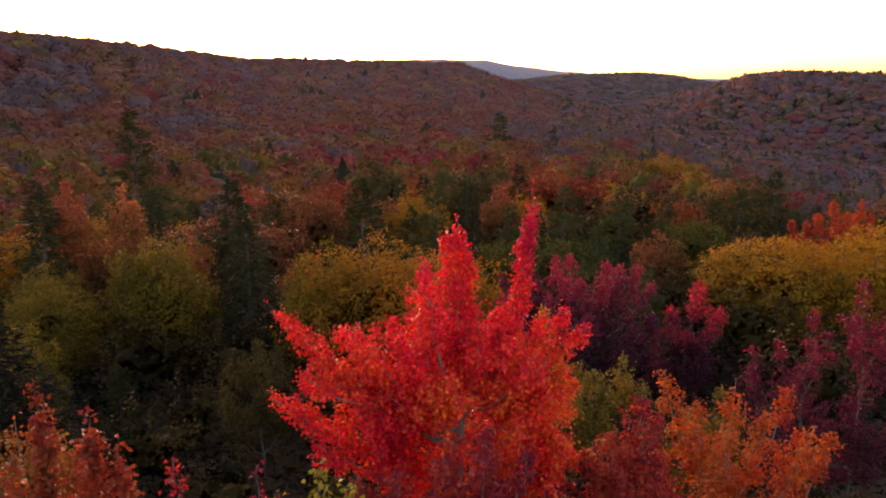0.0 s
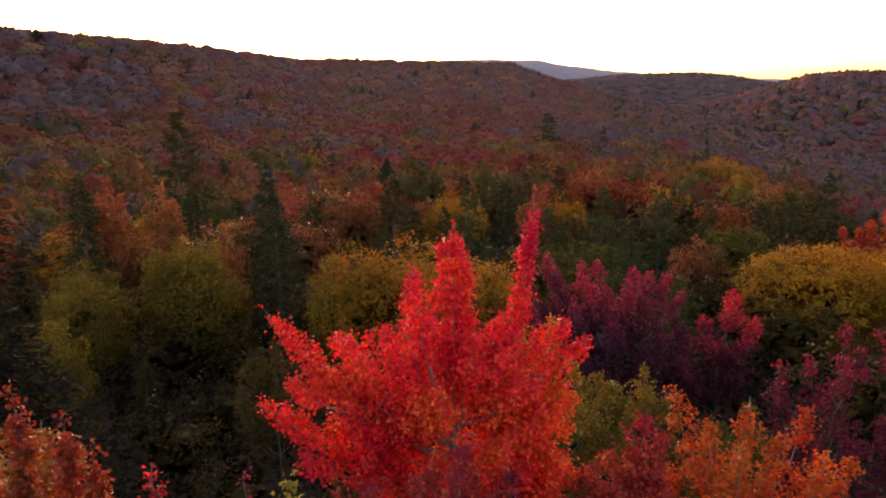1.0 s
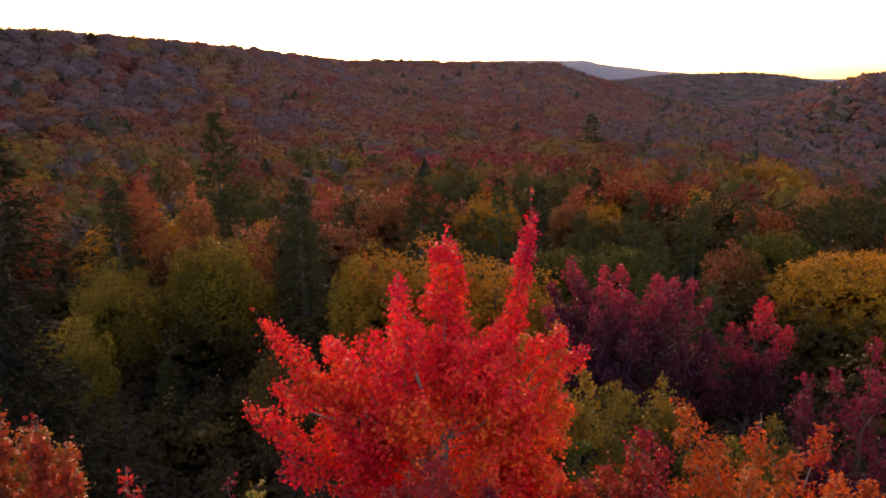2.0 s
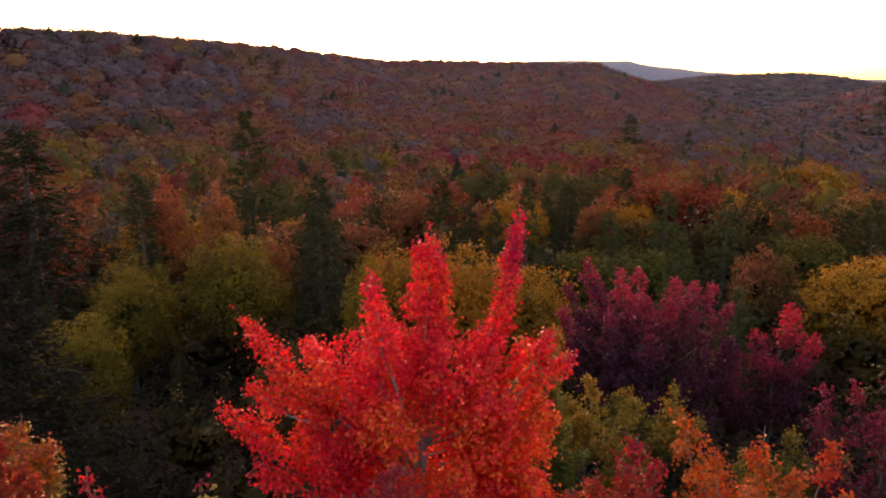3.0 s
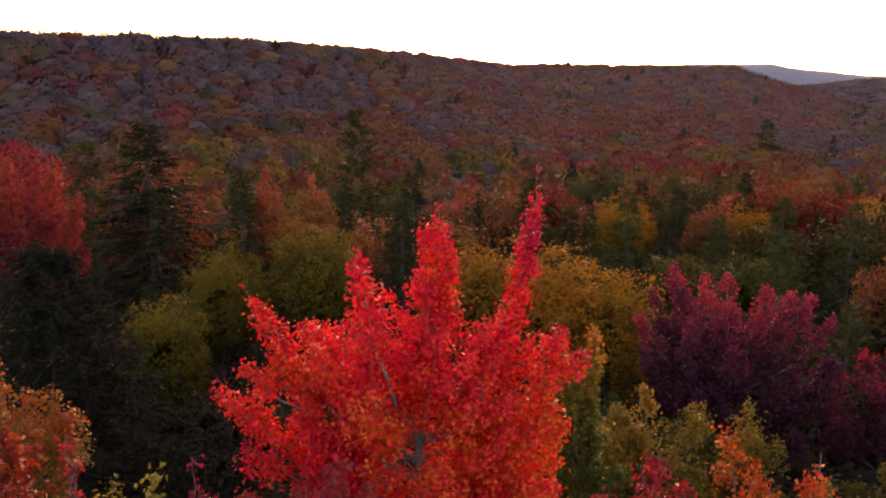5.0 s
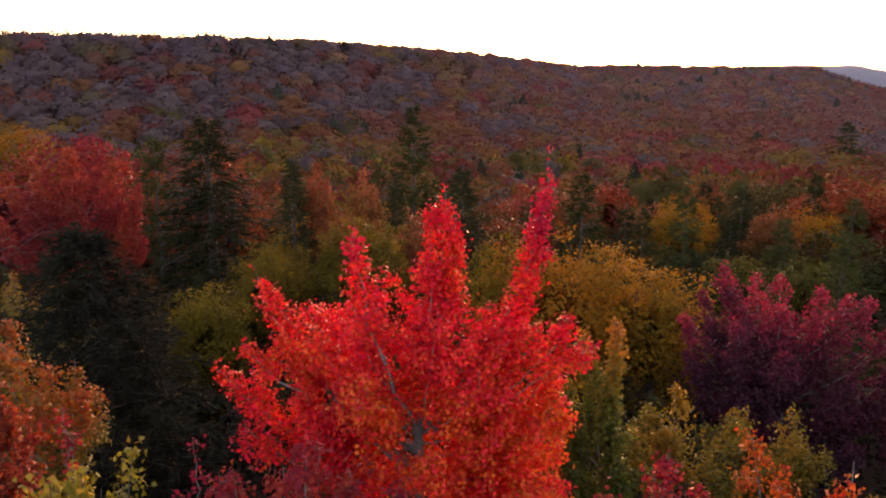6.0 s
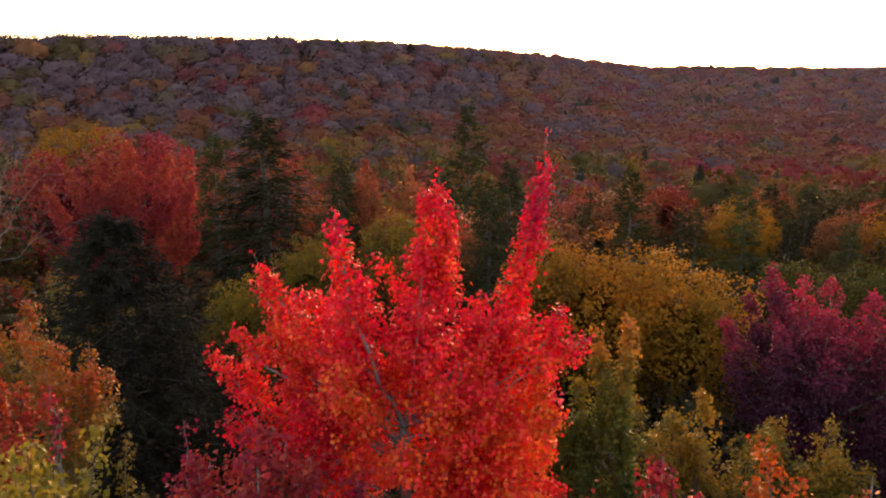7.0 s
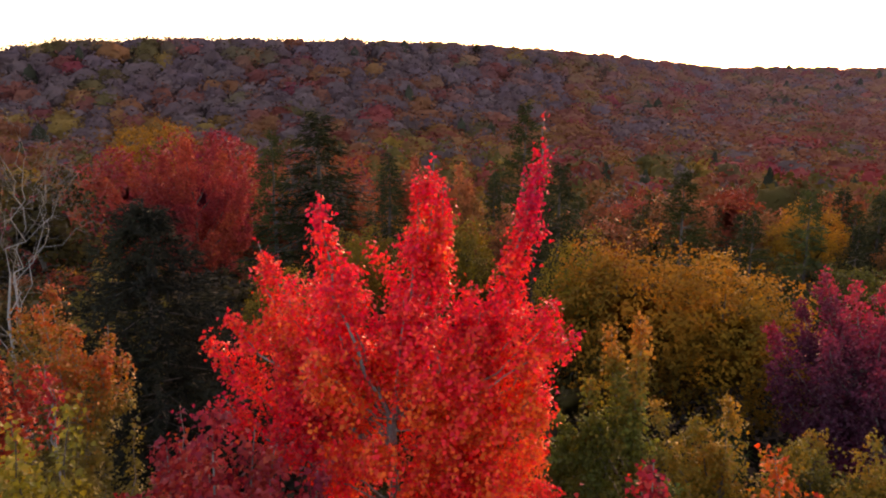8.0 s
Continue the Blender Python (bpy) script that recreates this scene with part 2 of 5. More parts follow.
FAR_FOREST = surface("far_forest_canopy", [(0.05, 0.036, 0.036), (0.1, 0.062, 0.054), (0.15, 0.095, 0.07)], 0.05, 0.95, 0.9)
# the haze over the farthest hills is painted as this pale colour
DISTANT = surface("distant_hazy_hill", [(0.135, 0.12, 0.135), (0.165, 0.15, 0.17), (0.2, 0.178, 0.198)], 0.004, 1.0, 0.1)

# ---- ground: one sheet, from the clearing below to the far hills ----
def curve_of(*pairs):
    xs, ys = [p[0] for p in pairs], [p[1] for p in pairs]
    return lambda a: np.interp(a, xs, ys)


EYE_Z, CANOPY = 15.4, 7.5
near_crest = curve_of((-180, 300), (-60, 420), (-28, 430), (-20, 420), (-14, 460), (-9.7, 520), (-6.3, 580), (-3.3, 640), (0, 660),
                      (9, 560), (16, 480), (20, 430), (24, 390), (28, 360), (35, 335), (43, 320), (60, 300), (180, 300))
near_angle = curve_of((-180, -2), (-60, -6), (-28, -6.1), (-20, -4.6), (-14, -2.7), (-9.7, -1.58), (-6.3, -0.84), (-3.3, 0.08), (-1.5, 0.66), (0, 1.25),
                      (9, 1.48), (16, 1.6), (20, 2.05), (24, 2.6), (28, 3.05), (35, 3.55), (43, 3.7), (56, 3.6), (62, 3.3), (65, 2.8), (68, 2.4), (90, 2), (180, -2))
right_crest = curve_of((-180, 600), (-40, 620), (-27, 660), (-19, 720), (-10, 820), (180, 820))
right_angle = curve_of((-180, -2), (-60, 0.2), (-30, 0.62), (-27, 0.72), (-23.6, 0.82), (-21, 0.6), (-19, 0.0), (-16.5, -0.8), (-12, -1.5), (-8, -2.2), (0, -3), (180, -3))
mid_angle = curve_of((-180, 0.0), (-30, -0.2), (-20, -0.3), (-17.7, 0.0), (-15.7, 0.4), (-13.3, 0.57), (-8, 0.4), (-4.5, 0.0), (0, -0.3), (180, 0.0))
far_angle = curve_of((-180, 0.2), (-25, 0.0), (-19, 0.06), (-17.7, 0.08), (-12, 0.32), (-8, 0.58), (-3.7, 1.08), (-2, 1.44), (2.8, 1.5), (8, 1.3), (30, 0.5), (180, 0.2))


dip_at = curve_of((-180, 300), (-28, 430), (-20, 330), (-10, 205), (0, 200), (7, 180), (15, 200), (27, 225), (40, 205), (52, 225), (180, 230))
dip_full = curve_of((-180, 200), (-40, 300), (-28, 265), (-20, 275), (-10, 205), (0, 195), (7, 165), (15, 140), (27, 105), (38, 82), (70, 78), (180, 200))
dip_z = curve_of((-180, -8), (-40, -42), (-28, -40), (-20, -27), (-10, -13), (0, -11), (15, -10), (27, -8.5), (40, -7.5), (60, -7), (180, -6))


def ground_z(x, y):
    x, y = np.asarray(x, float), np.asarray(y, float)
    r, az = np.hypot(x, y), np.degrees(np.arctan2(-x, y))
    dn, dr = near_crest(az), right_crest(az)
    hn = EYE_Z + dn * np.tan(np.radians(near_angle(az))) - CANOPY
    d1, z1 = dip_at(az), dip_z(az)
    fall = np.clip((r - 32) / (dip_full(az) - 32), 0, 1)
    s = np.clip((r - d1) / np.maximum(dn - d1, 20), 0, 1)
    near = z1 * fall * fall * (3 - 2 * fall) + (hn - z1) * s * (0.6 + 0.4 * s)
    past = np.clip(r - dn - 60, 0, None)
    near = near - 0.10 * past * (past < 400) - 40 * (past >= 400)
    hr = EYE_Z + dr * np.tan(np.radians(right_angle(az))) - CANOPY
    low = -45.0
    sr = np.clip((r - 450) / (dr - 450), 0, 1)
    right = np.where(r > 440, low + (hr - low) * sr * sr * (3 - 2 * sr), -999) - 0.12 * np.clip(r - dr, 0, 500)
    hm = EYE_Z + 1400 * np.tan(np.radians(mid_angle(az))) - 7
    sm = np.clip((r - 850) / 550, 0, 1)
    mid = np.where(r > 850, -60 + (hm + 60) * sm * sm * (3 - 2 * sm), -999) - 0.08 * np.clip(r - 1400, 0, 700)
    hf = EYE_Z + 2800 * np.tan(np.radians(far_angle(az)))
    sf = np.clip((r - 2000) / 800, 0, 1)
    far = np.where(r > 2000, -80 + (hf + 80) * sf * sf * (3 - 2 * sf), -999) - 0.04 * np.clip(r - 2800, 0, 1700)
    z = np.maximum(np.maximum(near, right), np.maximum(mid, far))
    return np.maximum(z, -120)


def tri_mesh(name, verts, tris):
    """A mesh of triangles from two arrays."""
    me = bpy.data.meshes.new(name)
    verts, tris = np.asarray(verts, np.float32), np.asarray(tris, np.int32)
    me.vertices.add(len(verts))
    me.vertices.foreach_set("co", verts.ravel())
    me.loops.add(tris.size)
    me.loops.foreach_set("vertex_index", tris.ravel())
    me.polygons.add(len(tris))
    me.polygons.foreach_set("loop_start", np.arange(0, tris.size, 3, dtype=np.int32))
    me.update(calc_edges=True)
    return me


def make_ground():
    rng = np.random.default_rng(5)
    az = np.radians(np.concatenate([np.arange(-42, 76, 0.6), np.arange(76, 318, 5.0)]))
    r = np.concatenate([np.linspace(0.5, 60, 14), np.geomspace(66, 800, 56), np.geomspace(815, 3000, 44), np.geomspace(3150, 4600, 6)])
    A, R = np.meshgrid(az, r)
    X, Y = -np.sin(A) * R, np.cos(A) * R
    Z = ground_z(X, Y) + 0.8 * rng.normal(size=X.shape) * (R > 60) * (R < 800)
    Z = Z + ((R > 800) & (R < 1700)) * rng.uniform(-2.5, 2.5, X.shape) + (R >= 1700) * rng.uniform(-1.5, 1.5, X.shape)
    n, k = len(az), len(r)
    verts = np.stack([X.ravel(), Y.ravel(), Z.ravel()], 1)
    i = np.arange(k - 1)[:, None] * n + np.arange(n)[None, :]
    j = np.arange(k - 1)[:, None] * n + (np.arange(n)[None, :] + 1) % n
    a, b, c, d = i.ravel(), j.ravel(), (j + n).ravel(), (i + n).ravel()
    tris = np.concatenate([np.stack([a, b, c], 1), np.stack([a, c, d], 1)])
    fan = np.stack([np.full(n, len(verts)), (np.arange(n) + 1) % n, np.arange(n)], 1)
    verts = np.concatenate([verts, [[0, 0, 0]]])
    tris = np.concatenate([tris, fan])[:, ::-1]
    me = tri_mesh("ground", verts, tris)
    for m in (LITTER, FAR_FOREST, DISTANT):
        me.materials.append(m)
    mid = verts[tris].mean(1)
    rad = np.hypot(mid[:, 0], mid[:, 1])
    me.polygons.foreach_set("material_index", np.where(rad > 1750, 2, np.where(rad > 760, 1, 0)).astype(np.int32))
    me.polygons.foreach_set("use_smooth", np.ones(len(me.polygons), bool))
    ground = new("ground", me)
    tagged(ground, "dark leaf-littered forest floor rising into wooded hills", "ground", kind="structure")


make_ground()

# ---- tree parts ----
KITE = (np.array([(0, 0, 0), (0.42, 0.45, 0.12), (0, 1, -0.08), (-0.42, 0.45, 0.12)]), np.array([(0, 1, 2), (0, 2, 3)]))
LOBED = (np.array([(0, 0, 0), (0.5, 0.28, 0.12), (0.24, 0.62, 0.05), (0, 1, -0.12), (-0.24, 0.62, 0.05), (-0.5, 0.28, 0.12)]),
         np.array([(0, 1, 2), (0, 2, 3), (0, 3, 4), (0, 4, 5)]))
SPRAY = (np.array([(-0.13, 0.05, 0), (0.13, 0.05, 0.02), (0.02, 1, -0.1), (-0.06, 0.1, 0), (0.1, 0.34, 0.03), (0.45, 0.74, -0.06), (-0.1, 0.32, 0.03), (0.06, 0.08, 0), (-0.43, 0.68, -0.06)]),
         np.array([(0, 1, 2), (3, 5, 4), (6, 8, 7)]))


def unit(v):
    return v / np.maximum(np.linalg.norm(v, axis=-1, keepdims=True), 1e-9)


def scatter(name, places, sizes, along, normal, template, soft=None, inside=None, own=0.3):
    """One mesh with a leaf of the template at each place, pointing along, facing normal. soft: outward ways that even out the shading."""
    shape, faces = template
    b = unit(along)
    a = unit(np.cross(b, normal))
    n = np.cross(a, b)
    if soft is not None:
        turn = np.where((n * soft).sum(1) < 0, -1.0, 1.0)[:, None]
        a, n = a * turn, n * turn
    v = places[:, None, :] + sizes[:, None, None] * (shape[None, :, 0:1] * a[:, None, :] + shape[None, :, 1:2] * b[:, None, :] + shape[None, :, 2:3] * n[:, None, :])
    f = faces[None] + (np.arange(len(places)) * len(shape))[:, None, None]
    v, f = v.reshape(-1, 3), f.reshape(-1, 3)
    if inside is not None:
        f = np.concatenate([f, inside[1] + len(v)])
        v = np.concatenate([v, inside[0]])
    me = tri_mesh(name, v, f)
    if soft is not None:
        normals = np.repeat(unit(soft + own * n), len(shape), 0)
        if inside is not None:
            normals = np.concatenate([normals, inside[2]])
        me.polygons.foreach_set("use_smooth", np.ones(len(me.polygons), bool))
        me.normals_split_custom_set_from_vertices(normals.tolist())
    return me


def tube(points, radii, sides=6):
    """Verts and tris of a tapered round stem along points."""
    p, r = np.asarray(points, float), np.asarray(radii, float)
    t = unit(np.gradient(p, axis=0))
    ref = np.where(np.abs(t[:, 2:3]) > 0.9, [[1.0, 0, 0]], [[0, 0, 1.0]])
    a = unit(np.cross(t, ref))
    b = np.cross(t, a)
    w = np.arange(sides) * 2 * math.pi / sides
    ring = p[:, None] + r[:, None, None] * (np.cos(w)[None, :, None] * a[:, None] + np.sin(w)[None, :, None] * b[:, None])
    v = ring.reshape(-1, 3)
    tris = []
    for i in range(len(p) - 1):
        for k in range(sides):
            q, s = i * sides + k, i * sides + (k + 1) % sides
            tris += [(q, s, s + sides), (q, s + sides, q + sides)]
    return v, np.array(tris)


def joined(pieces):
    vs, ts, n = [], [], 0
    for v, t in pieces:
        vs.append(v)
        ts.append(t + n)
        n += len(v)
    return np.concatenate(vs), np.concatenate(ts)


def part(name, me, material, parent, label="", smooth=False):
    me.materials.append(material)
    if smooth:
        me.polygons.foreach_set("use_smooth", np.ones(len(me.polygons), bool))
    ob = new(name, me)
    ob.parent = parent
    if label:
        tagged(ob, label)
    return ob


def bent(a, b, sag, rng, n=7, wobble=0.0):
    """A limb from a to b that leaves a outward and turns upward (sag > 0)."""
    a, b = np.asarray(a, float), np.asarray(b, float)
    s = np.linspace(0, 1, n)[:, None]
    p = a + (b - a) * s
    p[:, 2] -= (sag * np.sin(s * math.pi))[:, 0]
    p[1:-1] += rng.normal(size=(n - 2, 3)) * wobble
    return p


def rising(a, b, rng, n=9, wobble=0.03, arch=0.85):
    """A bough that leaves the stem sideways at a and rises to b."""
    a, b = np.asarray(a, float), np.asarray(b, float)
    c = np.array([*(a[:2] + arch * (b[:2] - a[:2])), a[2] + 0.4 * (b[2] - a[2])])
    s = np.linspace(0, 1, n)[:, None]
    p = a * (1 - s) ** 2 + 2 * c * s * (1 - s) + b * s * s
    p[1:-1] += rng.normal(size=(n - 2, 3)) * wobble
    return p


def leafy(name, twigs, per, spread, size, rng, template, outward, hang=0.5, up=0.6, size_var=0.3, shade=False, inside=None, clump=False):
    """Leaves in small tufts at the twigs' ends."""
    n = len(twigs)
    c = np.repeat(twigs, per, 0)
    p = c + rng.normal(size=c.shape) * spread
    out = np.repeat(outward, per, 0)
    along = unit(rng.normal(size=p.shape) + out * 0.5) + [0, 0, -hang]
    normal = unit(rng.normal(size=p.shape)) * 0.9 + out * 0.5 + [0, 0, up]
    s = size * (1 + size_var * rng.uniform(-1, 1, len(p)))
    if clump:
        soft = unit((p - c) / spread * 0.45 + out * 0.6 + [0, 0, 0.7])
        return scatter(name, p, s, along, normal + soft * 0.6, template, soft, own=0.8)
    return scatter(name, p, s, along, normal, template, unit(out + [0, 0, 0.2]) if shade else None, inside)


def lumpy_core(up, centre, rad, middle, shrink, least, rng):
    """The dense inside of a crown, seen from its middle along up: it swells under each lump. Places and soft outward normals."""
    mid = centre - middle
    along = up @ mid.T
    off = rad[None] ** 2 - ((mid ** 2).sum(1)[None] - along ** 2)
    swell = np.where(off > 0, along + np.sqrt(np.maximum(off, 0)), 0.0).max(1)
    core = up * (np.maximum(swell * shrink, least) * rng.uniform(0.9, 1.06, len(up)))[:, None] + middle
    near = np.exp(28 * (up @ unit(mid).T - 1))
    bulge = (unit(core[:, None] - centre[None]) * near[:, :, None]).sum(1) / np.maximum(near.sum(1), 1e-3)[:, None]
    return core, unit(up * 0.6 + bulge)


def crown_template(rng, lumps, per_lump, size, conical, core_size=1.0, shrink=0.88, fuzz=1.24, shaggy=False):
    """Leaf clumps of a crown of width 1 and height 1: places, axes, sizes and soft outward normals."""
    if conical:
        m = lumps * per_lump
        u, w = rng.uniform(0, 1, m) ** 1.3, rng.uniform(0, 2 * math.pi, m)
        rr = 0.5 * (1 - u) * rng.uniform(0.7, 1.1, m) + 0.02
        c = np.stack([rr * np.cos(w), rr * np.sin(w), 0.08 + 0.9 * u], 1)
        out = np.stack([np.cos(w), np.sin(w), np.full(m, 0.6)], 1)
    else:
        g = np.arange(lumps) + 0.5
        phi, th = np.arccos(1 - g / lumps * 1.1), g * 2.39996 + rng.uniform(-0.3, 0.3, lumps)
        d = np.stack([np.sin(phi) * np.cos(th), np.sin(phi) * np.sin(th), np.cos(phi)], 1)
        centre = d * rng.uniform(0.62, 0.8, (lumps, 1)) * [0.5, 0.5, 0.6] + [0, 0, 0.38]
        rad = rng.uniform(0.12, 0.2, lumps)
        k = np.repeat(np.arange(lumps), per_lump)
        e = unit(rng.normal(size=(len(k), 3)) + d[k] * 0.9 + [0, 0, 0.35])
        c = centre[k] + e * rad[k][:, None] * rng.uniform(0.9, fuzz, (len(k), 1))
        out = unit(e + 0.4 * d[k])
        m = len(k)
    out = unit(out)
    b = unit(np.cross(out, rng.normal(size=(m, 3))) + rng.normal(size=(m, 3)) * 0.15)
    a = unit(np.cross(b, out + rng.normal(size=(m, 3)) * 0.3))
    if shaggy and not conical:
        # twiggy sprays that stand off the crown at all slants
        facing = unit(out + rng.normal(size=(m, 3)) * 0.4)
        b = unit(np.cross(facing, rng.normal(size=(m, 3))))
        a = np.cross(b, facing)
    n = np.cross(a, b)
    turn = np.where((n * out).sum(1) < 0, -1.0, 1.0)[:, None]
    s = size * rng.uniform(0.6, 1.3, m)[:, None, None]
    shape, faces = KITE
    a, n = a * turn, n * turn
    v = (c - b * s[:, 0] * 0.5)[:, None] + s * (shape[None, :, 0:1] * 1.25 * a[:, None] + shape[None, :, 1:2] * b[:, None] + shape[None, :, 2:3] * n[:, None])
    f = faces[None] + (np.arange(m) * 4)[:, None, None]
    soft = np.repeat(unit(out + (0.3 if shaggy else 0.1) * n), 4, 0)
    rings, sides = (4, 7) if conical or core_size < 1 else (10, 15) if per_lump > 16 else (7, 11) if per_lump > 4 else (6, 9)
    ph, w = np.meshgrid(np.linspace(-0.9, math.pi / 2, rings), np.arange(sides) * 2 * math.pi / sides, indexing="ij")
    up = np.stack([np.cos(ph) * np.cos(w), np.cos(ph) * np.sin(w), np.sin(ph)], -1).reshape(-1, 3)
    if rings == 4:
        core = up * ([0.24, 0.24, 0.55] if conical else [0.31, 0.31, 0.42]) * rng.uniform(0.85, 1.1, (rings * sides, 1)) * core_size + [0, 0, 0.4]
    else:
        core, up = lumpy_core(up, centre, rad, np.array([0, 0, 0.38]), shrink, 0.26, rng)
    tris = []
    for i in range(rings - 1):
        for k in range(sides):
            q, z = i * sides + k, i * sides + (k + 1) % sides
            tris += [(q, z, z + sides), (q, z + sides, q + sides)]
    v = np.concatenate([v.reshape(-1, 3), core])
    f = np.concatenate([f.reshape(-1, 3), np.array(tris) + m * 4])
    return v, f, unit(np.concatenate([soft, up]) + [0, 0, 1.0 if shaggy else 0.45])


def spire_tree(name, base, tips, trunk_top, leaf, label, seed, leaf_size=0.085, density=1.0, template=KITE, bark=None, trunk_r=0.14,
               start=0.3, tuft=7, low=0.15, group="", lean=(0, 0), limbs_shown=40, category="tree", sides=3,
               climb=1.25, arch=0.85, leaders=0, gaps=(), spray=0.0):
    """A young maple whose boughs rise like flames. tips: (x, y, z, radius) of each bough, from the tree's base."""
    rng = np.random.default_rng(seed)
    bark = bark or BARK
    root = new(name)
    root.location = base
    tagged(root, label, category, group)
    top = np.array([lean[0], lean[1], trunk_top])
    pts = bent((0, 0, -0.4), top, 0, rng, 9, 0.05)
    v, t = tube(pts, np.linspace(trunk_r, trunk_r * 0.55, 9), 8)
    trunk = part("trunk", tri_mesh("trunk", v, t), bark, root, smooth=True)
    twigs, outs = [], []
    tips = [(*t, None) for t in tips]
    main = len(tips)
    k = -1
    while k + 1 < len(tips):
        k += 1
        x, y, z, R, a = tips[k]
        tip = np.array([x, y, z])
        reach = math.hypot(x - top[0], y - top[1])
        f = np.clip((z - reach * climb - low * trunk_top) / trunk_top, 0.35, 1.0)
        if a is None:
            a = pts[0] + (top - pts[0]) * f
        path = rising(a, tip, rng, arch=arch if reach > 2.4 else 0.85) if k < main else bent(a, tip, 0.08, rng, 9, 0.02)
        length = np.linalg.norm(tip - a)
        if k < min(limbs_shown, main):
            thick = trunk_r * 0.3 if k < leaders else trunk_r * 0.13 if leaders else max(0.02, trunk_r * 0.34)
            v, t = tube(path, np.linspace(thick, 0.006, 9), 6 if k < leaders else 5)
            part("limb", tri_mesh("limb", v, t), bark, root, smooth=True)
        if k < main:
            for j in range(sides):
                p = path[rng.integers(2, 7)]
                w = rng.uniform(0, 2 * math.pi)
                away = unit(np.array([p[0] - top[0], p[1] - top[1], 0.0])) * 0.7 + [math.cos(w), math.sin(w), 0]
                e = p + unit(away + [0, 0, rng.uniform(0.5, 1.3)]) * rng.uniform(0.55, 1.05) * (0.45 if tip[2] > 12.2 and p[2] > 10.6 else 1.0)
                if e[2] < max(t[2] for t in tips[:main]) - 0.8 and e[2] < tip[2] + 0.1:
                    tips.append((e[0], e[1], e[2], R * rng.uniform(0.4, 0.6), p))
        n = int(density * 46 * length * max(R, 0.3))
        start_k = start if k < main else 0.1
        s = start_k + (1 - start_k) * rng.uniform(0, 1, n) ** 0.9
        q = np.clip((s - start_k) / (1 - start_k), 0, 1)
        rad = R * np.minimum(1, (1 - q) ** 0.85 * 1.5 + 0.05) * np.minimum(1, 0.45 + q * 2.2)
        idx = s * 8
        i0 = np.clip(idx.astype(int), 0, 7)
        c = path[i0] + (path[i0 + 1] - path[i0]) * (idx - i0)[:, None]
        lump = 0.8 + 0.25 * np.sin(s * length * 5 + k)
        d = unit(rng.normal(size=c.shape) * [1, 1, 0.55])
        c = c + d * (rad * lump * rng.uniform(0.1, 1, len(c)) ** 0.6)[:, None]
        twigs.append(c)
        outs.append(d)
    twigs, outs = np.concatenate(twigs), np.concatenate(outs)
    for a, b, r in gaps:
        a, b = np.array(a) - base, np.array(b) - base
        s = np.clip(((twigs - a) @ (b - a)) / ((b - a) @ (b - a)), 0, 1)[:, None]
        clear = np.linalg.norm(twigs - a - (b - a) * s, axis=1) > r
        twigs, outs = twigs[clear], outs[clear]
    part("crown", leafy("crown", twigs, tuft, spray or 0.035 + 0.45 * leaf_size, leaf_size, rng, template, outs, clump=spray > 0), leaf, root)
    return root, twigs, outs


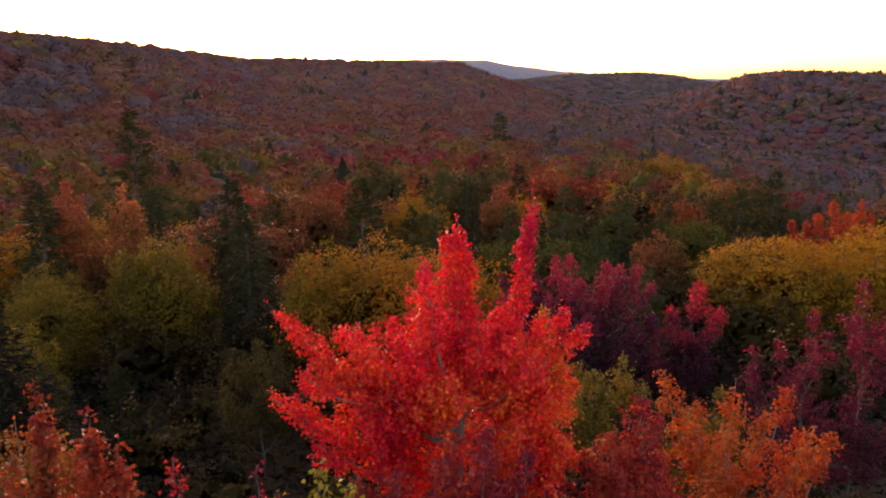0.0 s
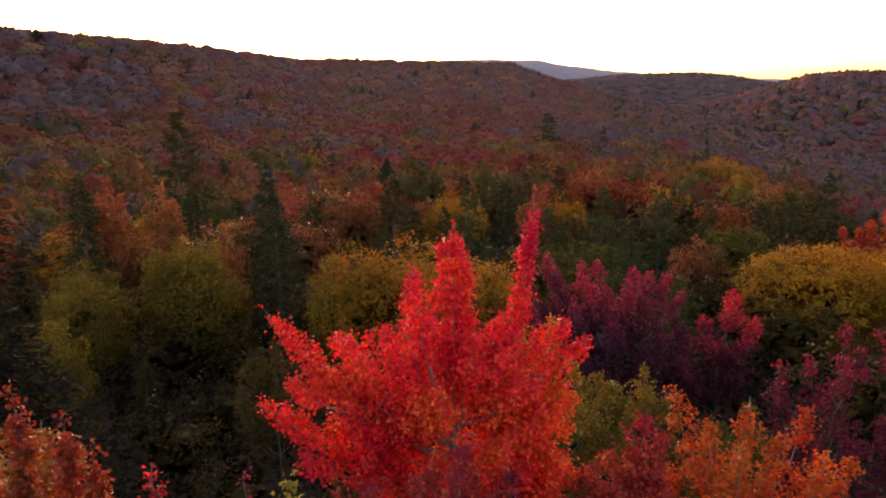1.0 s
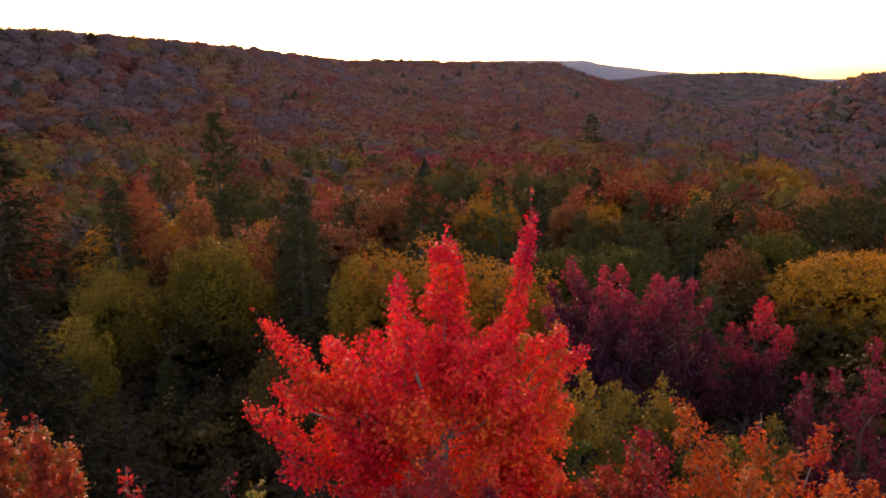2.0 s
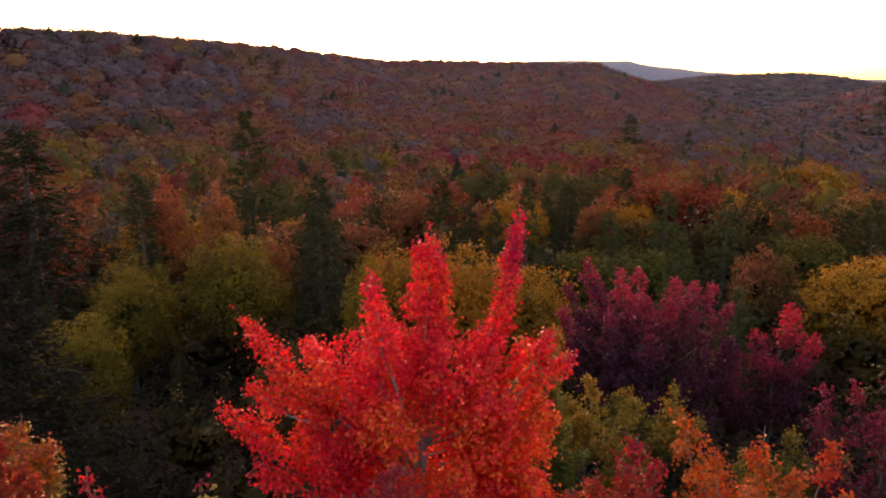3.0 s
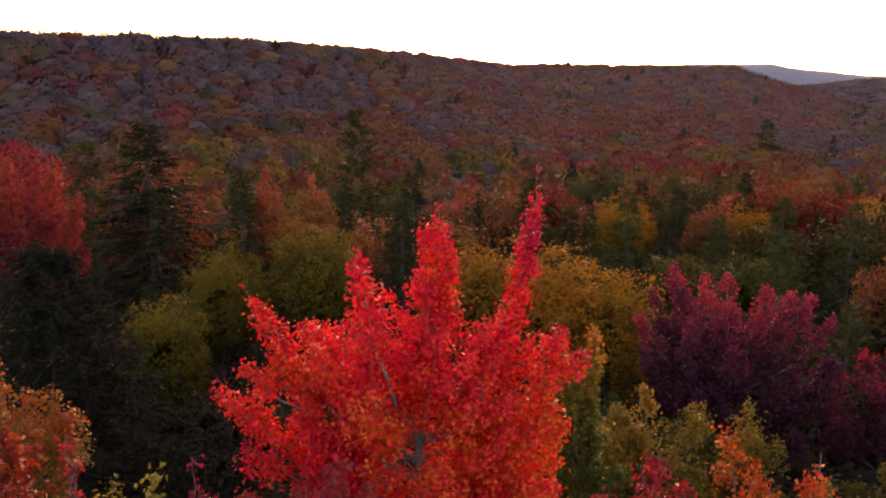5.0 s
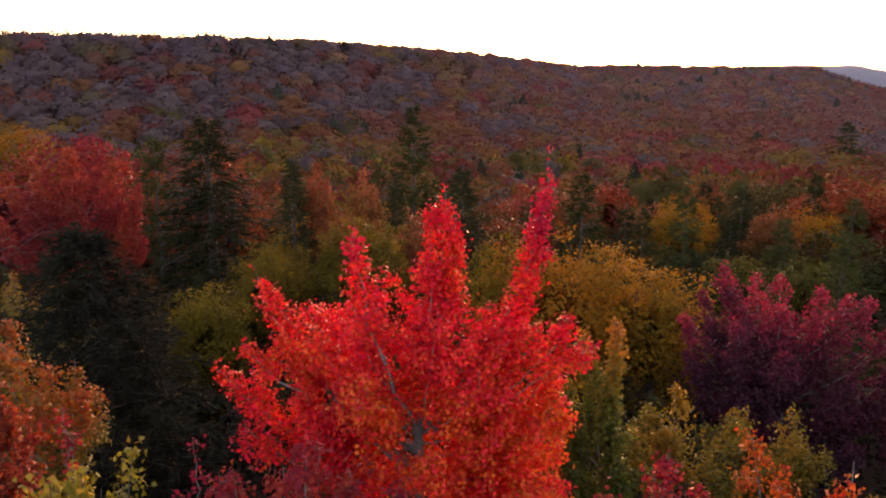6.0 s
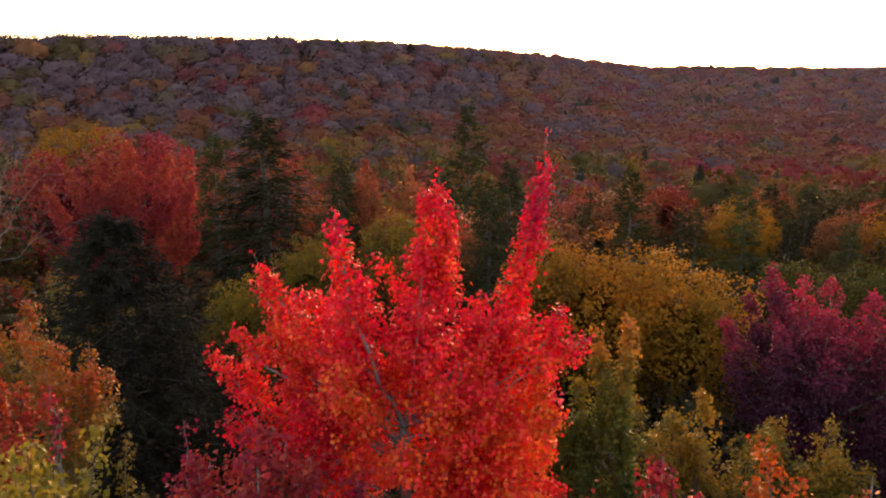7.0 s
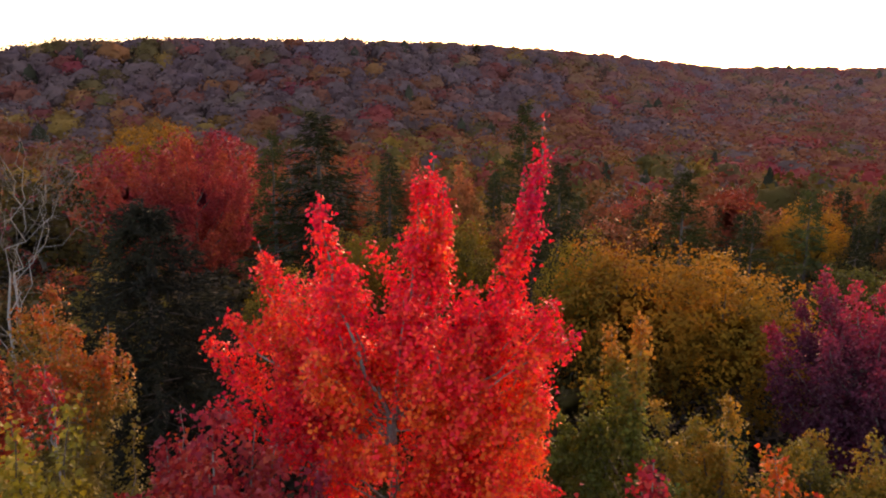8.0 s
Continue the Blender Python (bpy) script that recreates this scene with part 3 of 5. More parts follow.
def round_tree(name, height, width, leaf, label, seed, leaf_size=0.16, lumps=26, per_lump=34, tuft=7, bark=None, group="", crown_low=0.1, flame=0.0, category="tree", limbs=5, hollow=False, core=0.48, inner=0.5, even=False):
    """A broad crown of many leafy lumps on a forked trunk, standing at the origin."""
    rng = np.random.default_rng(seed)
    bark = bark or DARK_BARK
    root = new(name)
    tagged(root, label, category, group)
    pts = bent((0, 0, -0.5), (0.2, 0.1, height * 0.55), 0, rng, 6, 0.08)
    v, t = tube(pts, np.linspace(0.16, 0.09, 6) * height / 9, 7)
    part("trunk", tri_mesh("trunk", v, t), bark, root, smooth=True)
    half, mid = height * (1 - crown_low) / 2, height * (1 + crown_low) / 2
    d = unit(rng.normal(size=(lumps, 3)) + [0, 0, 0.35])
    if even:
        g = np.arange(lumps) + 0.5
        phi, th = np.arccos(1 - 1.75 * g / lumps), g * 2.39996
        d = unit(np.stack([np.sin(phi) * np.cos(th), np.sin(phi) * np.sin(th), np.cos(phi)], 1) + rng.normal(size=(lumps, 3)) * 0.12)
    rr = rng.uniform(inner, 0.82, (lumps, 1))
    centres = d * rr * [width / 2, width / 2, half] + [0, 0, mid]
    size = rng.uniform(0.25, 0.42, lumps) * min(width, 2 * half) / 2 * 1.15
    for k in range(limbs):
        path = bent(pts[3], centres[k], 0.3, rng, 6, 0.08)
        v, t = tube(path, np.linspace(0.07, 0.015, 6) * height / 9, 5)
        part("limb", tri_mesh("limb", v, t), bark, root, smooth=True)
    c = np.repeat(np.arange(lumps), per_lump)
    e = unit(rng.normal(size=(len(c), 3)) + d[c] * 0.5)
    stretch = np.array([1, 1, 1 + flame])
    rings, around = 11, 16
    ph, w = np.meshgrid(np.linspace(-0.9, math.pi / 2, rings), np.arange(around) * 2 * math.pi / around, indexing="ij")
    up = np.stack([np.cos(ph) * np.cos(w), np.cos(ph) * np.sin(w), np.sin(ph)], -1).reshape(-1, 3)
    v, n = lumpy_core(up, centres, size, np.array([0, 0, mid]), core, 0.2 * width, rng)
    q = np.array([[i * around + k, i * around + (k + 1) % around, (i + 1) * around + (k + 1) % around, (i + 1) * around + k] for i in range(rings - 1) for k in range(around)])
    inside = None if hollow else (v, np.concatenate([q[:, [0, 1, 2]], q[:, [0, 2, 3]]]), n)
    twigs = centres[c] + e * (size[c] * rng.uniform(0.45, 1, len(c)) ** 0.6)[:, None] * stretch
    part("crown", leafy("crown", twigs, tuft, 0.55 * leaf_size + 0.05, leaf_size, rng, KITE, unit(e + 0.6 * d[c]), shade=True, inside=inside), leaf, root)
    return root


def conifer(name, height, width, leaf, label, seed, levels=24, whorl=6, sprays=16, droop=0.25, group="", bare=0.1, rag=0.25, spray=0.45, lift=0.0, taper=0.8):
    """Whorls of drooping or lifted boughs with flat needle sprays, standing at the origin."""
    rng = np.random.default_rng(seed)
    root = new(name)
    tagged(root, label, "conifer", group)
    pts = bent((0, 0, -0.5), (0, 0, height), 0, rng, 8, 0.03)
    v, t = tube(pts, np.linspace(0.17, 0.012, 8) * height / 10, 6)
    part("trunk", tri_mesh("trunk", v, t), DARK_BARK, root, smooth=True)
    P, D, N, S, wood = [], [], [], [], []
    for i in range(levels):
        f = bare + (1 - bare) * (i + rng.uniform(-0.3, 0.3)) / levels
        f = min(max(f, bare), 0.985)
        for k in range(whorl):
            f = bare + (1 - bare) * (i + rng.uniform(-0.9, 0.9)) / levels
            f = min(max(f, bare), 0.985)
            w = 2 * math.pi * (k + rng.uniform(-0.35, 0.35)) / whorl + i * 1.1
            reach = width / 2 * (1 - f) ** taper * (1 + rag * rng.uniform(-1, 1)) + 0.12
            out = np.array([math.cos(w), math.sin(w), 0])
            s = rng.uniform(0.12, 1, sprays) ** 0.8
            z = f * height - droop * reach * s ** 1.5 + lift * reach * s ** 2
            c = out * (reach * s)[:, None]
            c[:, 2] = z
            side = np.array([-out[1], out[0], 0]) * rng.uniform(-1, 1, (sprays, 1))
            P.append(c + rng.normal(size=c.shape) * [0.07, 0.07, 0.13])
            D.append(out * 0.7 + side + rng.normal(size=c.shape) * 0.3 + [0, 0, -droop * 0.8 + lift])
            N.append(rng.normal(size=c.shape) * 0.7 + out * 0.4 + [0, 0, 0.8])
            S.append(spray * (0.55 + 0.45 * (1 - f)) * rng.uniform(0.6, 1.3, sprays))
            if k % 2 == 0 and i % 2 == 0:
                line = np.stack([out * reach * q + [0, 0, f * height - droop * reach * q ** 1.5 + lift * reach * q * q] for q in (0, 0.5, 0.95)])
                wood.append(tube(line, np.array([0.03, 0.02, 0.006]) * height / 10, 4))
    me = scatter("crown", np.concatenate(P), np.concatenate(S), np.concatenate(D), np.concatenate(N), SPRAY)
    part("crown", me, leaf, root)
    if wood:
        v, t = joined(wood)
        tagged(part("branchwork", tri_mesh("branchwork", v, t), DARK_BARK, root), kind="stuff")
    return root


def bare_tree(name, base, height, label, seed, lean=(0, 0), bark=None, spread=0.5):
    """Forked leafless stems; each main stem is a part."""
    rng = np.random.default_rng(seed)
    bark = bark or PALE_BARK
    root = new(name)
    root.location = base
    tagged(root, label, "tree", "leafless trees")

    def grow(p, d, length, r, depth, pieces):
        q = p + unit(d) * length
        path = bent(p, q, 0, rng, 5, length * 0.08)
        pieces.append(tube(path, np.linspace(r, r * 0.55, 5), 5 if depth < 2 else 3))
        if depth == 6:
            return
        for m in range(2 if depth > 2 else 3):
            e = unit(d) * 0.9 + rng.normal(size=3) * spread + [0, 0, 0.1]
            grow(path[4 if m == 0 else rng.integers(1, 4)], e, length * rng.uniform(0.55, 0.85), r * (0.62 if m == 0 else 0.45), depth + 1, pieces)

    trunk = bent((0, 0, -0.4), (lean[0], lean[1], height * 0.5), 0, rng, 7, 0.1)
    v, t = tube(trunk, np.linspace(0.085, 0.032, 7), 7)
    part("trunk", tri_mesh("trunk", v, t), bark, root, smooth=True)
    for k in range(3):
        pieces = []
        w = k * 2.1 + rng.uniform(-0.5, 0.5)
        grow(trunk[6 - k], np.array([math.cos(w) * 0.55, math.sin(w) * 0.55, 1.0]), height * 0.17, 0.021, 1, pieces)
        v, t = joined(pieces)
        part("limb", tri_mesh("limb", v, t), bark, root)
    return root

# ---- the maples close by ----
def tips_from(base, world_tips):
    return [(x - base[0], y - base[1], z - base[2], r) for x, y, z, r in world_tips]


def extra_tips(rng, n, centre, rad, z0, z1, r0, r1, ring=0.0):
    out = []
    for _ in range(n):
        w, q = rng.uniform(0, 2 * math.pi), rad * math.sqrt(rng.uniform(ring, 1))
        out.append((centre[0] + q * math.cos(w), centre[1] + q * math.sin(w), rng.uniform(z0, z1), rng.uniform(r0, r1)))
    return out


def scarlet_maple():
    rng = np.random.default_rng(11)
    base = (0.5, 12.9, 0.0)
    tips = [
        (1.8, 14.47, 12.98, 0.2), (0.25, 13.90, 12.6, 0.68), (-0.29, 12.12, 12.35, 0.46), (-3.2, 13.5, 10.9, 0.44), (-2.55, 12.2, 10.25, 0.4),
        (2.42, 13.78, 11.0, 0.44), (1.8, 14.46, 12.8, 0.22), (-1.72, 12.84, 10.85, 0.45), (2.85, 13.62, 10.7, 0.46), (-1.0, 13.1, 10.95, 0.45), (1.2, 13.6, 11.1, 0.45),
        (0.7, 12.7, 11.0, 0.5), (1.6, 12.3, 10.5, 0.5), (-3.1, 12.1, 9.8, 0.36), (-2.3, 11.8, 9.1, 0.34), (0.2, 11.6, 10.4, 0.5), (1.3, 11.4, 9.6, 0.5),
        (-2.6, 13.0, 10.5, 0.4), (-2.0, 13.5, 10.6, 0.45), (-1.3, 12.4, 10.7, 0.42), (-2.2, 12.4, 10.1, 0.4), (-0.25, 12.6, 11.35, 0.45), (0.3, 13.4, 11.6, 0.5),
        (2.1, 14.2, 10.0, 0.5), (-2.2, 14.2, 10.3, 0.5), (-0.6, 14.6, 10.5, 0.55), (1.2, 15.0, 10.7, 0.55), (1.62, 14.3, 11.4, 0.38), (-0.4, 12.3, 11.4, 0.42),
    ]
    tips += [(0.06, 13.85, 12.45, 0.34), (0.44, 13.95, 12.4, 0.34), (-1.6, 12.4, 9.5, 0.45), (-1.1, 11.9, 8.9, 0.45), (-1.8, 12.9, 9.9, 0.45), (-0.9, 12.2, 9.9, 0.5)]
    tips += [(1.9, 13.9, 10.7, 0.45), (2.2, 13.6, 10.2, 0.48), (1.5, 13.4, 10.8, 0.45), (2.4, 13.4, 9.9, 0.48), (-2.4, 12.9, 10.2, 0.42), (-1.9, 12.6, 10.3, 0.42), (-2.7, 12.9, 9.7, 0.42), (-2.8, 12.5, 9.5, 0.4)]
    tips += [(0.5, 13.85, 12.0, 0.38), (-0.1, 13.85, 11.5, 0.38), (2.2, 12.7, 8.9, 0.5), (2.5, 13.2, 8.2, 0.5), (2.0, 12.0, 8.0, 0.5), (1.7, 13.4, 9.1, 0.5), (1.9, 13.0, 9.5, 0.5), (2.55, 13.4, 9.6, 0.5), (2.3, 13.8, 9.0, 0.5), (1.6, 12.6, 8.7, 0.5)]
    tips += extra_tips(rng, 7, (0.5, 13.0), 1.9, 9.4, 10.4, 0.45, 0.55)
    tips += extra_tips(rng, 16, (0.6, 12.9), 2.0, 7.6, 9.2, 0.45, 0.55, ring=0.15)
    tips += extra_tips(rng, 10, (0.6, 12.9), 1.8, 6.0, 7.6, 0.45, 0.55, ring=0.3)
    gaps = [((0.45, 12.65, 9.2), (1.15, 11.5, 9.8), 0.24), ((0.5, 12.75, 8.3), (1.0, 11.9, 8.7), 0.2), ((-1.45, 13.1, 9.2), (-0.5, 11.6, 10.0), 0.24), ((-0.1, 12.3, 10.4), (0.3, 11.6, 10.7), 0.2),
            ((-2.3, 13.0, 9.3), (-1.6, 11.9, 9.8), 0.26), ((1.75, 13.6, 9.9), (2.3, 12.6, 10.3), 0.2),
            ((0.38, 12.45, 9.65), (0.12, 12.15, 10.95), 0.2), ((0.62, 12.2, 9.75), (0.4, 11.85, 10.9), 0.22)]
    root, twigs, outs = spire_tree("red_maple", base, tips_from(base, tips), 9.1, LEAF["scarlet"], "tall scarlet red maple with flame-shaped boughs and grey limbs", 21,
                                   leaf_size=0.066, density=0.78, template=LOBED, spray=0.078, trunk_r=0.13, tuft=18, sides=3, start=0.2, lean=(-0.12, -0.12),
                                   climb=0.5, low=0.03, arch=0.58, leaders=5, gaps=gaps)
    return root, twigs, outs


maple, maple_twigs, maple_outs = scarlet_maple()


def near_maple(name, base, world_tips, trunk_top, leaf, label, seed, **more):
    return spire_tree(name, base, tips_from(base, world_tips), trunk_top, LEAF[leaf], label, seed, **more)


def near_maples():
    rng = np.random.default_rng(31)
    b = (0.5, 9.4, 0.0)
    near_maple("red_maple", b, [(0.75, 9.58, 10.55, 0.4), (0.1, 9.9, 9.9, 0.5), (-0.6, 9.8, 9.6, 0.5), (1.2, 9.9, 9.6, 0.5), (0.4, 9.0, 9.3, 0.5), (1.7, 10.3, 9.0, 0.5), (-1.3, 10.4, 9.2, 0.5), (1.4, 10.4, 9.7, 0.45), (0.8, 10.3, 9.8, 0.45), (0.2, 10.5, 9.8, 0.45)]
               + extra_tips(rng, 12, (0.4, 9.6), 1.9, 7.2, 8.8, 0.45, 0.6), 7.0, "ruby", "smaller ruby-red maple growing below the tall scarlet one", 41, leaf_size=0.078, template=LOBED, tuft=22, spray=0.09, density=0.42, trunk_r=0.1)
    b = (6.3, 14.9, 0.0)
    near_maple("orange_maple", b, [(6.41, 14.93, 9.08, 0.4), (7.8, 15.4, 8.6, 0.45), (5.0, 15.45, 8.95, 0.45), (5.5, 14.6, 8.6, 0.45), (7.18, 13.0, 8.7, 0.4), (6.9, 14.3, 8.5, 0.5), (6.0, 13.9, 8.2, 0.5), (8.3, 14.3, 8.0, 0.45)]
               + extra_tips(rng, 14, (6.5, 14.5), 2.1, 5.4, 7.8, 0.5, 0.65), 6.6, "orange", "orange maple with loose upright boughs", 42, leaf_size=0.078, template=LOBED, tuft=22, spray=0.09, density=0.39, trunk_r=0.1)
    b = (4.0, 13.6, 0.0)
    near_maple("red_maple", b, [(4.03, 13.52, 9.35, 0.32), (3.76, 13.75, 8.95, 0.35), (4.4, 13.9, 8.6, 0.4), (3.6, 13.2, 8.3, 0.4), (4.3, 13.1, 8.0, 0.4), (3.3, 12.9, 8.8, 0.36), (3.0, 12.6, 8.5, 0.42), (3.4, 12.4, 8.2, 0.45), (2.9, 13.1, 8.2, 0.45)]
               + extra_tips(rng, 5, (4.0, 13.6), 1.0, 6.0, 7.6, 0.4, 0.5), 6.6, "ruby", "slender red maple sapling between larger maples", 43, leaf_size=0.078, template=LOBED, tuft=22, spray=0.09, density=0.42, trunk_r=0.07)
    b = (-5.5, 9.5, 0.0)
    near_maple("orange_maple", b, [(-5.68, 9.29, 11.2, 0.1), (-4.9, 9.26, 10.8, 0.12), (-5.25, 9.55, 10.0, 0.3), (-6.3, 9.5, 10.05, 0.3), (-5.7, 9.0, 9.8, 0.35), (-4.6, 9.6, 9.8, 0.3), (-5.67, 9.3, 11.0, 0.12), (-5.69, 9.28, 10.75, 0.14), (-5.66, 9.31, 10.45, 0.18), (-5.68, 9.3, 10.15, 0.22), (-4.88, 9.28, 10.6, 0.14), (-4.92, 9.3, 10.3, 0.18), (-4.62, 9.45, 10.4, 0.1), (-4.66, 9.45, 10.1, 0.16)]
               + extra_tips(rng, 9, (-5.8, 9.4), 1.0, 7.4, 9.4, 0.4, 0.55), 7.0, "copper", "copper-orange maple with upright leafy spires", 44, leaf_size=0.082, template=LOBED, tuft=11, spray=0.075, density=0.6, trunk_r=0.06, bark=DARK_BARK, sides=2)
    b = (-8.2, 12.3, 0.0)
    near_maple("orange_maple", b, [(-8.4, 11.8, 9.4, 0.45), (-6.8, 12.2, 8.62, 0.4), (-7.5, 12.0, 9.0, 0.45), (-9.2, 12.4, 9.7, 0.5), (-7.3, 12.9, 8.2, 0.45), (-8.0, 13.0, 8.8, 0.5), (-9.4, 11.8, 9.2, 0.5), (-6.7, 11.7, 7.8, 0.45)] + [(-7.49, 11.48, 9.61, 0.2), (-6.99, 11.77, 9.13, 0.2), (-6.87, 12.33, 8.57, 0.2), (-8.18, 11.28, 9.39, 0.2), (-5.65, 12.13, 7.48, 0.2), (-6.69, 11.31, 9.01, 0.2)]
               + extra_tips(rng, 14, (-8.0, 12.3), 2.0, 5.2, 8.0, 0.5, 0.65), 6.6, "amber", "orange maple turning yellow-green on its lower boughs", 54, leaf_size=0.078, template=LOBED, tuft=22, spray=0.09, density=0.39, trunk_r=0.1)
    b = (-2.0, 11.2, 0.0)
    near_maple("red_maple", b, [(-1.1, 11.4, 8.6, 0.4), (-2.4, 10.9, 8.0, 0.4), (-1.7, 10.7, 8.1, 0.45), (-3.0, 11.5, 7.6, 0.4)]
               + extra_tips(rng, 6, (-2.0, 11.2), 1.2, 5.6, 7.4, 0.4, 0.55), 5.6, "ruby", "low dark ruby maple in the shade of the scarlet one", 55, leaf_size=0.078, template=LOBED, tuft=22, spray=0.09, density=0.36, trunk_r=0.07)
    b = (-1.7, 8.5, 0.0)
    near_maple("green_maple", b, [(-1.2, 8.4, 10.05, 0.3), (-1.65, 9.2, 10.05, 0.3), (-2.1, 8.7, 9.9, 0.35), (-2.5, 8.3, 9.6, 0.35), (-1.6, 8.0, 9.5, 0.4), (-2.2, 9.3, 9.2, 0.4), (-1.15, 7.8, 10.45, 0.25), (-1.0, 8.05, 10.5, 0.25), (-0.9, 7.75, 10.2, 0.3), (-1.9, 8.3, 10.0, 0.3)]
               + extra_tips(rng, 6, (-1.8, 8.6), 1.2, 6.5, 8.8, 0.4, 0.5), 7.0, "lime", "yellow-green maple sapling with sparse twigs", 45, leaf_size=0.085, template=LOBED, tuft=8, density=0.8, trunk_r=0.05, bark=DARK_BARK)
    b = (-3.2, 11.8, 0.0)
    near_maple("purple_maple", b, [(-3.31, 11.68, 8.65, 0.22), (-3.0, 11.9, 8.0, 0.28), (-3.5, 11.9, 7.4, 0.3)], 7.0, "purple", "thin purple maple sapling in the shade", 47, leaf_size=0.09, template=LOBED, tuft=4, density=0.6, trunk_r=0.04)
    b = (2.3, 17.2, 0.0)
    near_maple("green_maple", b, [(2.38, 17.0, 9.95, 0.12), (1.65, 17.5, 9.5, 0.1), (2.4, 16.95, 9.1, 0.14), (2.3, 16.9, 8.2, 0.2), (1.4, 17.2, 8.5, 0.17), (1.5, 17.0, 7.8, 0.4), (2.5, 17.1, 7.2, 0.4), (1.1, 16.8, 7.4, 0.5), (1.8, 16.4, 7.0, 0.5)]
               + extra_tips(rng, 8, (2.0, 17.0), 1.2, 5.5, 7.4, 0.5, 0.65), 6.6, "moss", "green maple with a yellow-orange leafy spike", 48, leaf_size=0.085, tuft=9, density=2.4, trunk_r=0.08, climb=0.6, arch=0.7, sides=1)
    for k, (x, y, z, w, s, leaf) in enumerate([(5.6, 22.0, 6.75, 1.6, 5, "bush"), (3.2, 20.0, 7.7, 1.7, 6, "bush"), (4.4, 23.3, 6.0, 1.5, 4, "bush"), (7.4, 20.5, 5.6, 1.5, 4, "bush"), (9.0, 22.5, 5.4, 1.6, 4, "bush"), (-6.4, 22.6, 6.9, 1.3, 5, "dark_olive")]):
        near_maple("olive_tree", (x, y, 0.0), [(x, y, z, 0.6)] + extra_tips(rng, 5 + s, (x, y), w, z - 2.6, z - 0.4, 0.5, 0.7), z * 0.7, leaf,
                   "bushy olive-green young tree with yellowing tops", 60 + k, leaf_size=0.09, tuft=9, density=1.0, trunk_r=0.06, climb=0.8, arch=0.7, bark=DARK_BARK, group="young olive trees")
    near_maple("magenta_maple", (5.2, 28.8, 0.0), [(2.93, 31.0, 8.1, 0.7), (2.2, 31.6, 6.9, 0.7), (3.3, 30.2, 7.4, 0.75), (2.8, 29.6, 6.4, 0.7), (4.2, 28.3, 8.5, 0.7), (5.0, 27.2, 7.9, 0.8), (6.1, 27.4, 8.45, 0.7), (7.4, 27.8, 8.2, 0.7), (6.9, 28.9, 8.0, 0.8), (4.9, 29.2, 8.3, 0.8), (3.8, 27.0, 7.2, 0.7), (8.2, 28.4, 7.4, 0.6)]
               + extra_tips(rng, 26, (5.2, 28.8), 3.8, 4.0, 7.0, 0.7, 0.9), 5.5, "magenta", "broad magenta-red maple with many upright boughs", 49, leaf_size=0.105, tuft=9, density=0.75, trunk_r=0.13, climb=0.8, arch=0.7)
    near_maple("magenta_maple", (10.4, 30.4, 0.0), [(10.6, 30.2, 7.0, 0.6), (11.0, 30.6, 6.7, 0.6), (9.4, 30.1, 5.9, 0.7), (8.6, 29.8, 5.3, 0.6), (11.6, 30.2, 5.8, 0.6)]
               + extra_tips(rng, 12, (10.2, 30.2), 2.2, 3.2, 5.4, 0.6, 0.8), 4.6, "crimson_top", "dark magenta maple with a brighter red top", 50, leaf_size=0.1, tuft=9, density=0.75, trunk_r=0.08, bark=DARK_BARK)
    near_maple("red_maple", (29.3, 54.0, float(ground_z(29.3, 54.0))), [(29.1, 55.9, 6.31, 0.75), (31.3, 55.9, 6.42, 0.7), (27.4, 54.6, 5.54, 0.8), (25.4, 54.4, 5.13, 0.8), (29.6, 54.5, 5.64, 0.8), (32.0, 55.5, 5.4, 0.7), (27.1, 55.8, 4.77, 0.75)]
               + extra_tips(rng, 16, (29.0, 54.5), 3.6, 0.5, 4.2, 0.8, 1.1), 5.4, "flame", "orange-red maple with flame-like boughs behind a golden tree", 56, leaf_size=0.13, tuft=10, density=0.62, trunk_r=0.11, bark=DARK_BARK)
    b = (-33.8, 32.6, 0.0)
    near_maple("red_maple", b, [(-33.0, 31.6, 10.9, 1.0), (-35.2, 33.0, 10.7, 1.0), (-31.4, 33.2, 10.0, 0.95), (-36.8, 32.0, 9.4, 1.0), (-30.6, 34.2, 8.6, 0.9), (-34.0, 30.6, 9.8, 1.0), (-32.4, 30.8, 9.2, 1.0), (-34.2, 34.6, 10.2, 1.0), (-37.4, 33.4, 8.0, 0.9), (-36.6, 29.8, 9.4, 0.9), (-37.4, 28.8, 8.2, 0.9), (-36.2, 30.8, 7.6, 1.0), (-38.2, 29.6, 7.0, 0.9)]
               + extra_tips(rng, 26, (-33.8, 32.4), 3.6, 3.6, 8.6, 0.85, 1.1, ring=0.25), 6.6, "autumn_red", "large crimson maple turning orange on one side", 58, leaf_size=0.125, tuft=11, density=0.5, trunk_r=0.15, bark=DARK_BARK)
    for k, (x, y, z) in enumerate([(-22.3, 40.9, 9.7), (-19.6, 41.8, 9.3)]):
        near_maple("russet_maple", (x, y, float(ground_z(x, y))), [(x, y, z, 0.8), (x + 0.9, y - 0.3, z - 0.9, 0.7), (x - 0.9, y + 0.2, z - 1.0, 0.7)] + extra_tips(rng, 11, (x, y), 1.9, z - 5.4, z - 1.5, 0.7, 0.95), 6.4, "russet",
                   "coral and olive maple with loose upright boughs", 70 + k, leaf_size=0.15, tuft=9, density=0.4, trunk_r=0.1, bark=DARK_BARK, group="coral maples")
    b = (-4.1, 10.0, 0.0)
